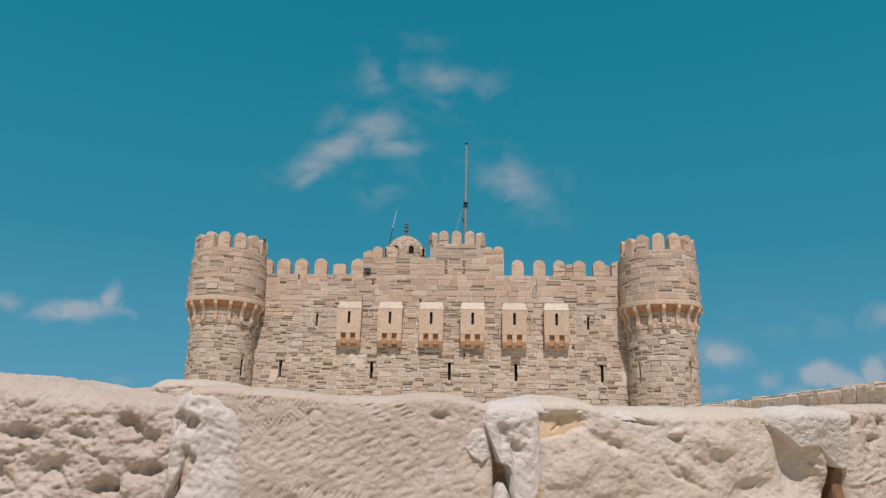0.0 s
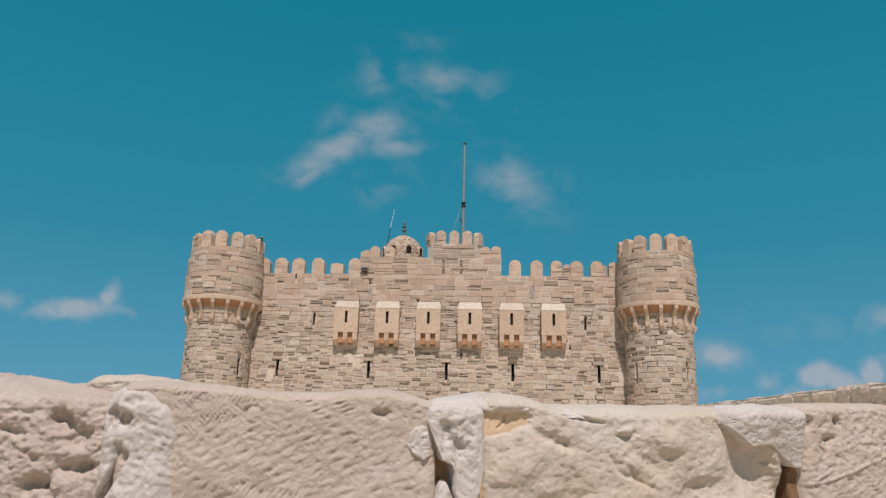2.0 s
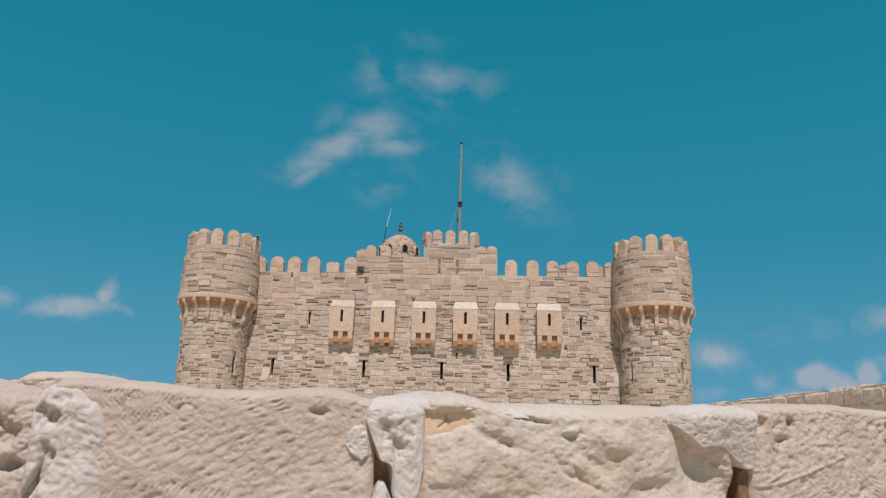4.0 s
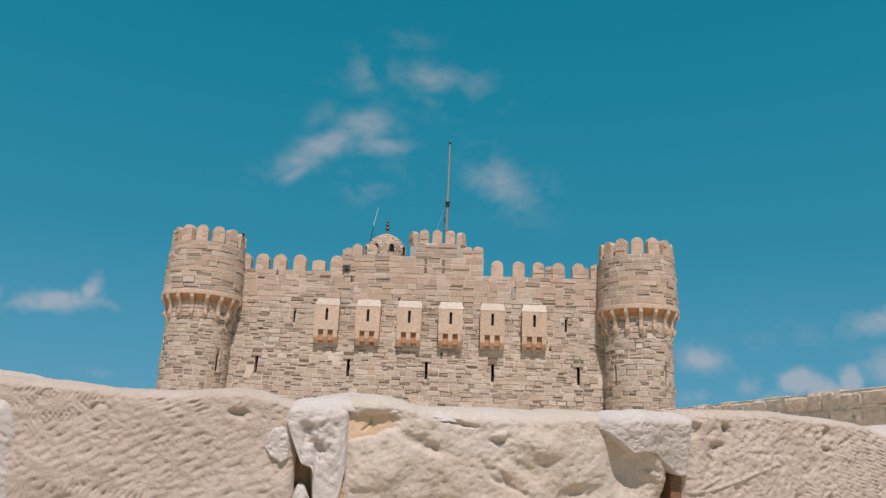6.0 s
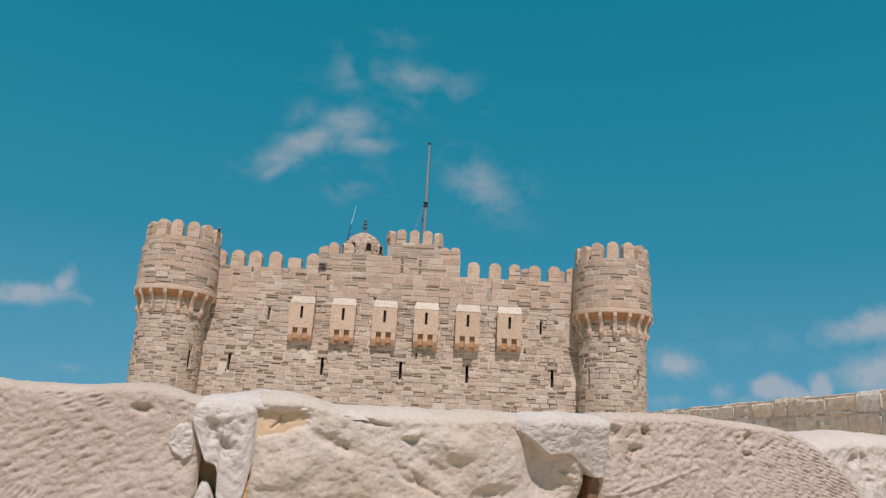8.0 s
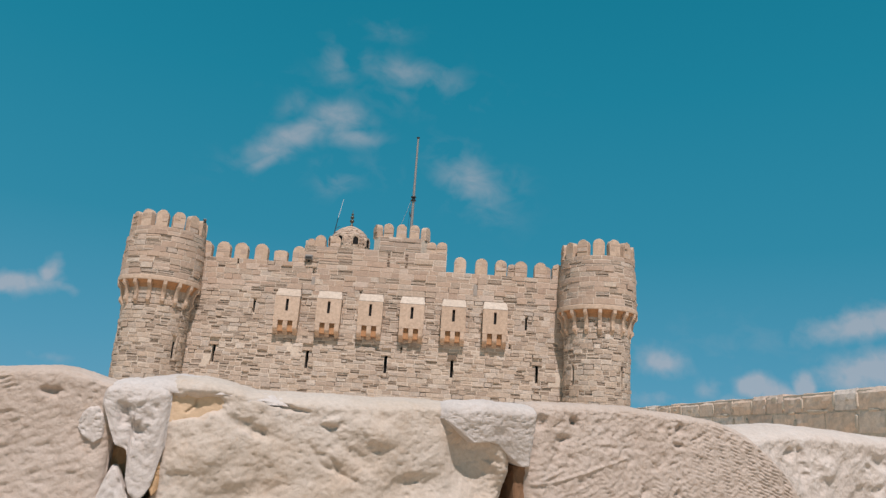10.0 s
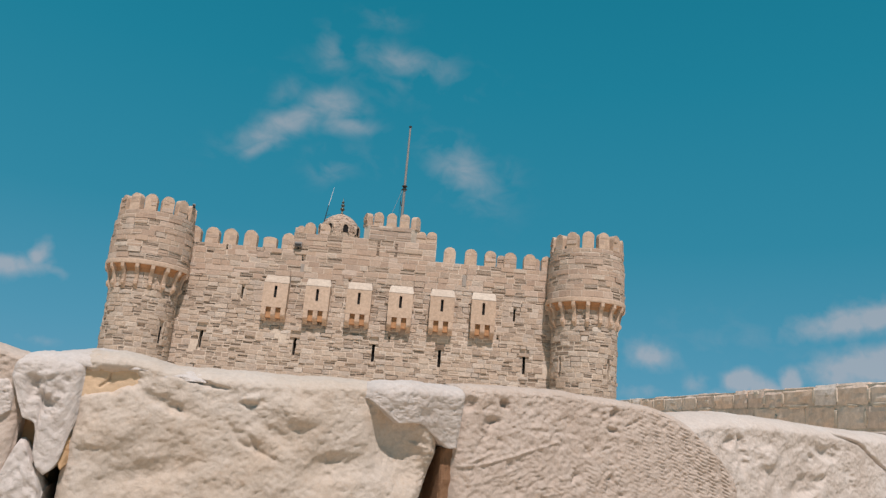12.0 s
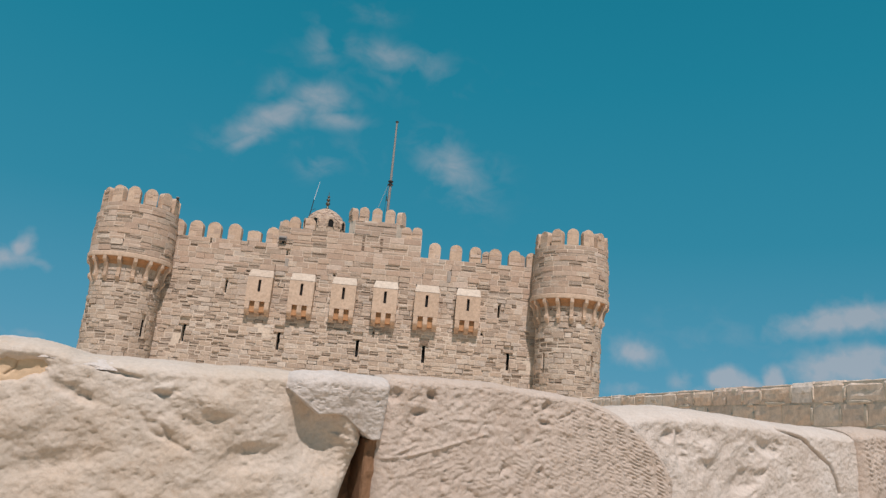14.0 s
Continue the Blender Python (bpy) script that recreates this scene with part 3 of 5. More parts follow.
def build_tower(cx, slits, turn, seed):
    rng = random.Random(seed)
    tower = new("corner_tower")
    tower.parent = castle
    cy = 39.5

    def shaft(u, z, d):
        a, r = u / 2.0, tower_radius(z) + d
        return (cx + r * math.sin(a), cy - r * math.cos(a), z)

    holes = [(2.0 * a - w, 2.0 * a + w, z0, z1) for a, z0, z1, w in slits]
    half = 2.0 * math.pi
    holed_sheet(lambda u, z, d: shaft(u, z, d - 0.13), -half, half, 0.0, 8.8, holes, 0.9, 0.16, MAT_MORTAR, "shaft", tower)
    prof = [(1.86, 8.79), (1.87, 8.8), (1.92, 10.19), (2.27, 10.2), (2.20, 12.94), (2.14, 12.96), (2.14, 13.5), (1.8, 13.5), (1.8, 13.2), (0.0, 13.2)]
    part("drum", lathe_bm(prof, 64, (cx, cy)), MAT_MORTAR, tower)
    part("string_course", lathe_bm([(2.06, 10.14), (2.44, 10.15), (2.46, 10.2), (2.46, 10.4), (2.43, 10.44), (2.35, 10.45)], 64, (cx, cy)), MAT_DRESSED, tower)
    # long corbels under the drum
    bm = bmesh.new()
    prof = [(1.9, 10.16), (2.45, 10.16), (2.45, 9.94), (2.40, 9.86), (2.30, 9.80), (2.22, 9.6), (2.17, 9.3), (2.17, 9.2), (2.24, 9.14), (2.23, 8.98), (2.13, 8.9), (2.04, 8.72), (1.9, 8.66)]
    va = [bm.verts.new((-0.11, -r, z)) for r, z in prof]
    vb = [bm.verts.new((0.11, -r, z)) for r, z in prof]
    bm.faces.new(va)
    bm.faces.new(vb[::-1])
    for i in range(len(prof)):
        j = (i + 1) % len(prof)
        bm.faces.new((va[i], vb[i], vb[j], va[j]))
    bmesh.ops.recalc_face_normals(bm, faces=bm.faces[:])
    bmesh.ops.bevel(bm, geom=[e for e in bm.edges if e.calc_face_angle(0) > 1.2], offset=0.02, segments=1, affect="EDGES")
    one = part("corbel", bm, MAT_DRESSED, tower)
    # ring under the drum; its orange holds the bounced light
    part("soffit", lathe_bm([(2.0, 9.72), (2.10, 9.74), (2.14, 9.95), (2.30, 10.12), (2.40, 10.145), (2.0, 10.146)], 64, (cx, cy)), MAT_BOUNCE, tower, "stone under the drum, tinted orange for bounced light")
    n = 17
    for k in range(n):
        m = pose(cx, cy, 0, 0, 0, 360.0 * k / n + turn)
        if k == 0:
            one.matrix_basis = m
        else:
            same_mesh(one, m, tower)
    # battlements
    n = 14
    for k in range(n):
        a = 360.0 * k / n + turn * 1.3
        merlon(cx + 2.03 * math.sin(radians(a)), 39.5 - 2.03 * math.cos(radians(a)), 13.48, 0.70, rng.uniform(1.0, 1.1), 0.42, a, tower)
    # masonry on the sides that face outward
    st = courses(-3.6, 3.6, 3.2, 8.75, holes, rng, (0.22, 0.36), (0.32, 0.70))
    masonry(shaft, st, rng, tower, lambda s: s[2] > 4.3 and abs(s[0] + s[1]) < 5.6, seg=3, worn=0.3)
    st = courses(-3.6, 3.6, 10.46, 12.95, [], rng, (0.28, 0.40), (0.38, 0.80))
    st += courses(-3.6, 3.6, 12.98, 13.48, [], rng, (0.22, 0.3), (0.4, 0.95))
    old = [s for s in st if rng.random() < 0.22]
    masonry(shaft, [s for s in st if s not in old], rng, tower, lambda s: False, 0.016, (0.006, 0.02), 3, MAT_RESTORED, 0.92, 0.14, 0.5)
    masonry(shaft, old, rng, tower, lambda s: False, seg=3, worn=0.45)
    st = courses(-3.6, 3.6, 8.8, 10.1, [], rng, (0.26, 0.40), (0.4, 0.95))
    masonry(shaft, st, rng, tower, lambda s: False, seg=3)
    # black plates set shallow in the slits, coloured as the shade inside
    for a, z0, z1, w in slits:
        m = pose(cx, cy, 0, 0, 0, math.degrees(a))
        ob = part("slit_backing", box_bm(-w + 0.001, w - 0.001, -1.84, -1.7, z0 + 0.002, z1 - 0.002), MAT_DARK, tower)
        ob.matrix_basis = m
    return tower


build_tower(-14.35, [(1.08, 5.75, 6.75, 0.14)], 6.0, 11)
build_tower(12.9, [(-0.98, 5.75, 6.85, 0.10), (0.60, 5.9, 6.8, 0.085)], -8.0, 12)

# front masonry
rng_front = random.Random(3)
box_holes = [(-6.36 + 2.588 * k - 0.74, -6.36 + 2.588 * k + 0.74, 8.62, 10.6) for k in range(6)]
lintels = [(s[0] - 0.22, s[1] + 0.2, s[3], s[3] + 0.2) for s in SLITS[:5]]
gaps = SLITS + PUTLOGS + box_holes + lintels
rubble = courses(-12.6, 10.95, 3.4, 10.4, gaps, rng_front, (0.22, 0.36), (0.34, 0.74))
masonry(front, rubble, rng_front, front_wall, lambda s: 4.6 < s[2] < 8.4, 0.026, (0.006, 0.035), worn=0.28, smear=0.48)
ashlar = courses(-12.6, 10.95, 10.4, ROOF - 0.01, gaps, rng_front, (0.28, 0.40), (0.42, 0.88))
ashlar += courses(-5.78, 3.34, ROOF, 13.58, [], rng_front, (0.3, 0.42), (0.55, 1.2))
old_stones = [s for s in ashlar if rng_front.random() < 0.3]
masonry(front, [s for s in ashlar if s not in old_stones], rng_front, front_wall, lambda s: False, 0.018, (0.006, 0.02), 1, MAT_RESTORED, 0.93, 0.12, 0.5)
masonry(front, old_stones, rng_front, front_wall, lambda s: False, 0.022, (0.006, 0.035), worn=0.4)



# upper keep with its battlements
def build_keep():
    keep = new("keep")
    keep.parent = castle
    ring = [(-1.62, 43.2), (-1.62, 42.5), (-1.2, 42.0), (1.6, 42.0), (2.02, 42.5), (2.02, 43.2), (2.02, 45.2), (-1.62, 45.2)]
    bm = bmesh.new()
    lo = [bm.verts.new((x, y, ROOF - 0.1)) for x, y in ring]
    hi = [bm.verts.new((x, y, 15.05)) for x, y in ring]
    bm.faces.new(hi)
    for k in range(len(ring)):
        j = (k + 1) % len(ring)
        bm.faces.new((lo[k], lo[j], hi[j], hi[k]))
    part("keep_wall", bm, MAT_MORTAR, keep)
    for x, y, turn in ((-0.68, 42.2, 0), (0.2, 42.2, 0), (1.08, 42.2, 0), (-1.42, 42.55, -62), (1.82, 42.55, 62), (-1.4, 43.9, -90), (1.8, 43.9, 90)):
        merlon(x, y, 15.03, 0.66, 0.99, 0.38, turn, keep)
    rng = random.Random(8)

    def face(u, z, d):
        return (u, 41.9 - d, z)

    masonry(face, courses(-1.2, 1.6, 13.4, 15.04, [], rng, (0.28, 0.42), (0.5, 1.1)), rng, keep, lambda s: False, 0.02, (0.008, 0.025), 1, MAT_RESTORED, 0.95, 0.06)
    return keep


build_keep()


# small dome with arched lights and a ball finial
def build_dome():
    dome = new("dome")
    dome.parent = castle
    cx, cy, z0 = -3.6, 45.0, 14.85
    prof = [(1.46, ROOF - 0.1), (1.46, z0 - 0.02), (1.43, z0)]
    for k in range(1, 15):
        a = k / 14 * math.pi / 2
        prof.append((1.43 * math.cos(a) ** 0.9, z0 + 1.52 * math.sin(a) + 0.16 * (k / 14) ** 6))
    bm = lathe_bm(prof, 40, (cx, cy))
    rng = random.Random(4)
    for v in bm.verts:
        if v.co.z > z0:
            v.co += Vector((rng.uniform(-1, 1), rng.uniform(-1, 1), rng.uniform(-1, 1))) * 0.025
    shell = part("shell", bm, MAT_DOME, dome, "rough weathered plaster dome")
    # each arched light is a solid block with the opening's shade as its colour
    for a in (-21, 22, -64, 64):
        bm = prism_bm([(-0.19, 0.0), (0.19, 0.0), (0.19, 0.34), (0.13, 0.48), (0.0, 0.54), (-0.13, 0.48), (-0.19, 0.34)], -1.47, -1.0)
        ob = part("arched_light", bm, MAT_DARK, dome)
        ob.matrix_basis = pose(cx, cy, z0 + 0.02, 0, 0, a)
        bm = prism_bm([(-0.27, -0.02), (-0.19, -0.02), (-0.19, 0.34), (-0.13, 0.48), (0.0, 0.54), (0.13, 0.48), (0.19, 0.34), (0.19, -0.02), (0.27, -0.02), (0.27, 0.38), (0.18, 0.57), (0.0, 0.65), (-0.18, 0.57), (-0.27, 0.38)], -1.52, -0.9)
        ob = part("surround", bm, MAT_DOME, dome)
        ob.matrix_basis = pose(cx, cy, z0 + 0.02, 0, 0, a)
    # rubble courses over the shell
    def skin(u, z, d):
        f = min(1.0, max(0.0, (z - z0) / 1.52))
        r, up = 1.43 * math.cos(math.asin(f)) ** 0.9 + d * math.sqrt(1 - f * f), d * f
        a = u / 1.43
        return (cx + r * math.sin(a), cy - r * math.cos(a), z + up)

    lights = [(1.43 * radians(a) - 0.3, 1.43 * radians(a) + 0.3, z0, z0 + 0.66) for a in (-64, -21, 22, 64)]
    cobbles = [s for s in courses(-2.6, 2.6, z0, z0 + 1.42, lights, rng, (0.09, 0.17), (0.2, 0.42)) if abs(s[0] + s[1]) / 2 < 2.7]
    masonry(skin, cobbles, rng, dome, lambda s: False, 0.016, (0.0, 0.035), 2, MAT_RESTORED, 0.0, 0.0, 2.0)
    # finial: stacked balls on a spike
    prof = [(0.16, 16.38), (0.09, 16.6), (0.04, 16.74)]
    for zc, r in ((16.88, 0.13), (17.16, 0.11), (17.4, 0.07)):
        for k in range(7):
            a = -math.pi / 2 + math.pi * k / 6
            prof.append((0.03 + r * math.cos(a), zc + r * math.sin(a)))
    prof += [(0.025, 17.5), (0.01, 17.75)]
    part("finial", lathe_bm(prof, 16, (cx, cy)), MAT_BRASS, dome, "dark metal ball finial", smooth=True)
    return dome


build_dome()


def rod(name, a, b, r0, r1, material, parent, seg=10):
    a, b = Vector(a), Vector(b)
    turn = (b - a).to_track_quat("Z", "Y").to_matrix()
    bm = bmesh.new()
    lo = [bm.verts.new(a + turn @ Vector((r0 * math.cos(2 * math.pi * k / seg), r0 * math.sin(2 * math.pi * k / seg), 0))) for k in range(seg)]
    hi = [bm.verts.new(b + turn @ Vector((r1 * math.cos(2 * math.pi * k / seg), r1 * math.sin(2 * math.pi * k / seg), 0))) for k in range(seg)]
    for k in range(seg):
        bm.faces.new((lo[k], lo[(k + 1) % seg], hi[(k + 1) % seg], hi[k]))
    bm.faces.new(lo[::-1])
    bm.faces.new(hi)
    return part(name, bm, material, parent, smooth=False)


def build_flagpole():
    pole = tagged(new("flagpole"), "tall bare grey metal flagpole on the fortress roof", "flagpole")
    x, y = 0.64, 46.0
    rod("lower_shaft", (x, y, ROOF - 0.06), (x, y, 19.2), 0.12, 0.10, MAT_METAL_GREY, pole)
    rod("upper_shaft", (x, y, 19.1), (x, y, 24.1), 0.095, 0.065, MAT_METAL_GREY, pole)
    part("collar", lathe_bm([(0.1, 19.05), (0.2, 19.08), (0.2, 19.14), (0.12, 19.16), (0.12, 19.3), (0.2, 19.33), (0.2, 19.39), (0.1, 19.42)], 14, (x, y)), MAT_METAL_DARK, pole)
    part("truck", lathe_bm([(0.06, 24.06), (0.12, 24.1), (0.12, 24.17), (0.03, 24.22)], 12, (x, y)), MAT_METAL_DARK, pole)
    rod("halyard", (x - 0.2, y, 19.1), (x - 0.25, y - 0.1, 15.2), 0.012, 0.012, MAT_METAL_DARK, pole, 6)
    rod("stay", (x - 0.15, y, 19.1), (x - 1.3, y - 0.6, 15.1), 0.012, 0.012, MAT_METAL_GREY, pole, 6)
    rod("cleat", (x - 0.12, y - 0.1, 17.8), (x - 0.2, y - 0.1, 18.2), 0.04, 0.03, MAT_METAL_DARK, pole, 6)


build_flagpole()


def build_antenna():
    ant = tagged(new("antenna"), "thin leaning dark whip antenna with a white tip", "antenna")
    rod("mast", (-5.3, 45.0, ROOF - 0.06), (-4.62, 45.0, 17.1), 0.035, 0.028, MAT_METAL_DARK, ant, 8)
    rod("tip", (-4.62, 45.0, 17.08), (-4.36, 45.0, 18.5), 0.022, 0.012, MAT_WHITE, ant, 6)
    rod("side_arm", (-4.72, 45.0, 16.3), (-4.42, 45.0, 16.45), 0.015, 0.015, MAT_METAL_DARK, ant, 6)


build_antenna()


def build_floodlight(x, y, z, size):
    lamp = tagged(new("floodlight"), "small grey floodlight fixed to the battlements", "floodlight")
    part("housing", box_bm(x - size, x + size, y - size * 0.9, y, z, z + size * 1.3, 0.03), MAT_METAL_GREY, lamp)
    part("glass", box_bm(x - size * 0.85, x + size * 0.85, y - size * 0.95, y - size * 0.89, z + 0.03, z + size * 0.8), MAT_METAL_DARK, lamp)
    part("bracket", box_bm(x - 0.04, x + 0.04, y - 0.1, y + 0.12, z - 0.12, z + 0.02), MAT_METAL_DARK, lamp)


build_floodlight(-5.42, 39.96, 12.62, 0.24)
build_floodlight(-12.12, 39.2, 14.52, 0.10)


# ---------- courtyard wall ----------
def build_far_wall():
    wall = tagged(new("courtyard_wall"), "long weathered wall of squared grey-brown stone blocks", "wall", kind="structure")
    a, b = Vector((10.1, 27.2)), Vector((13.3, 5.0))
    way = (b - a).normalized()
    side = Vector((-way.y, way.x))
    if side.x > 0:
        side = -side
    length, top, high = (b - a).length, 3.75, 0.50
    verts, faces = [], []
    for s in (0, length):
        for d in (-0.006, -0.84):
            for z in (0.0, top - 0.06):
                p = a + way * s + side * d
                verts.append((p.x, p.y, z))
    faces = [(0, 1, 5, 4), (2, 6, 7, 3), (1, 3, 7, 5), (0, 2, 3, 1), (4, 5, 7, 6), (0, 4, 6, 2)]
    mesh_object("core", verts, faces, MAT_MORTAR, wall)
    rng = random.Random(21)
    mv, mf = [], []

    def daub(s0, zb, wide, tall, lift, rng):
        """A ragged pat of mortar on the face."""
        n, k = len(mv), 9
        seedling = rng.uniform(0, 60)
        for ring, (size, d) in enumerate(((1.0, 0.0), (0.8, 0.032), (0.4, 0.04))):
            for i in range(k):
                t = 2 * math.pi * i / k
                q = size * (1 + 0.45 * noise.noise((math.cos(t) * 1.3 + seedling, math.sin(t) * 1.3, ring * 0.15)))
                cu, cz = math.copysign(abs(math.cos(t)) ** 0.55, math.cos(t)), math.copysign(abs(math.sin(t)) ** 0.55, math.sin(t))
                p = a + way * (s0 + wide / 2 + cu * q * wide / 2) + side * (d + lift)
                mv.append((p.x, p.y, zb + tall / 2 + cz * q * tall / 2))
        for ring in range(2):
            o = n + ring * k
            mf.extend((o + i, o + (i + 1) % k, o + k + (i + 1) % k, o + k + i) for i in range(k))
        mf.append(tuple(range(n + 2 * k, n + 3 * k)))

    z = top
    for row in range(7):
        s = -rng.uniform(0, 0.5)
        while s < length:
            w = rng.uniform(0.65, 1.2)
            lift = rng.uniform(-0.05, 0.03) if row == 0 else 0.0
            nx, nz = 7, 5
            vs, fs = [], []
            dep = rng.uniform(0.008, 0.035)
            phase = rng.uniform(0, 50)
            for j in range(nz):
                for i in range(nx):
                    u, v = i / (nx - 1), j / (nz - 1)
                    edge = min(u, 1 - u, v, 1 - v)
                    d = dep - (0.014 if edge == 0 else 0.0) - (0.05 if row == 0 and v == 1 else 0.0) + 0.03 * noise.noise((u * 3 + phase, v * 3, row))
                    jit = 0.018 * noise.noise((u * 5 + phase, v * 5, 7.3 + row))
                    p = a + way * (s + 0.03 + u * (w - 0.06) + jit) + side * d
                    vs.append((p.x, p.y, z - high + 0.024 + v * (high - 0.048) + jit + lift * v))
            for j in range(nz - 1):
                for i in range(nx - 1):
                    k = j * nx + i
                    fs.append((k, k + 1, k + nx + 1, k + nx))
            # top and back of the block
            top_row = [(nz - 1) * nx + i for i in range(nx)]
            n = len(vs)
            for i in range(nx):
                p = Vector(vs[top_row[i]])
                q = p - Vector((side.x, side.y, 0)) * 0.8
                vs.append((q.x, q.y, q.z + rng.uniform(-0.02, 0.02)))
            for i in range(nx - 1):
                fs.append((top_row[i], top_row[i + 1], n + i + 1, n + i))
            low = [0, nx - 1]
            n2 = len(vs)
            for k in low:
                q = Vector(vs[k]) - Vector((side.x, side.y, 0)) * 0.8
                vs.append((q.x, q.y, q.z))
            fs.append((n, n + nx - 1, n2 + 1, n2))
            fs.append(tuple([j * nx for j in range(nz)] + [n, n2]))
            fs.append(tuple([j * nx + nx - 1 for j in range(nz)] + [n + nx - 1, n2 + 1]))
            mesh_object("stone_block", vs, fs, MAT_FAR, wall)
            # pale mortar: squeezed-out joints and smears on the faces
            if rng.random() < 0.75:
                daub(s - 0.05, z - high + 0.06, rng.uniform(0.08, 0.14), high * rng.uniform(0.5, 0.9), 0.0, rng)
            if rng.random() < 0.6:
                daub(s + rng.uniform(0, 0.4) * w, z - high - 0.03, w * rng.uniform(0.3, 0.8), rng.uniform(0.06, 0.1), 0.0, rng)
            if rng.random() < 0.35:
                daub(s + rng.uniform(0.1, 0.5) * w, z - high * rng.uniform(0.4, 0.8), w * rng.uniform(0.2, 0.4), high * rng.uniform(0.2, 0.4), 0.0, rng)
            s += w
        z -= high
    tagged(mesh_object("mortar_daubs", mv, mf, MAT_MORTAR, wall), kind="stuff")


build_far_wall()


# ---------- near parapet of rough blocks ----------
def wall_y(x):
    return 0.07534 * x * x - 0.0765 * x - 3.56


def smooth_between(x, a, b):
    t = np.clip((x - a) / (b - a), 0, 1)
    return t * t * (3 - 2 * t)


def noise_field(pts, scale, octaves=4, rough=0.55, seed=0.0):
    out = np.empty(len(pts))
    off = Vector((seed * 3.1, seed * 1.7, seed * 2.3))
    for i, p in enumerate(pts):
        out[i] = noise.fractal(Vector(p) * scale + off, rough * 1.6, 2.0, octaves)
    return out


def ridge_field(pts, scale, seed=0.0):
    out = np.empty(len(pts))
    off = Vector((seed * 1.3, seed * 2.9, seed * 0.7))
    for i, p in enumerate(pts):
        out[i] = 1.0 - 2.0 * abs(noise.noise(Vector(p) * scale + off))
    return out


def dents(s, z, spots):
    """Hollows: (s, z, half width, half height, depth, lean); a negative depth is a bump."""
    d = np.zeros_like(s)
    for cs, cz, rs, rz, dep, lean in spots:
        u = (s - cs) / rs
        v = (z - cz - lean * (s - cs)) / rz
        r = np.sqrt(u * u + v * v)
        d -= dep * (0.45 * (1 - smooth_between(r, 0.45, 1.1)) + 0.5 * np.exp(-1.5 * r * r))
    return d


def grooves(s, z, centre, half, angle, pitch, depth, wobble):
    """Parallel tool cuts inside an elliptic patch."""
    a = radians(angle)
    q = -(s - centre[0]) * math.sin(a) + (z - centre[1]) * math.cos(a)
    along = (s - centre[0]) * math.cos(a) + (z - centre[1]) * math.sin(a)
    r = np.sqrt(((s - centre[0]) / half[0]) ** 2 + ((z - centre[1]) / half[1]) ** 2)
    fade = 1 - smooth_between(r, 0.6, 1.05)
    wave = np.sin(2 * math.pi * q / pitch + wobble * 7)
    broken = np.clip(0.35 + wobble * 1.6 + 0.5 * np.sin(along * 130 + q * 60), 0, 1)
    return -depth * fade * broken * np.clip(wave, -0.2, 1)


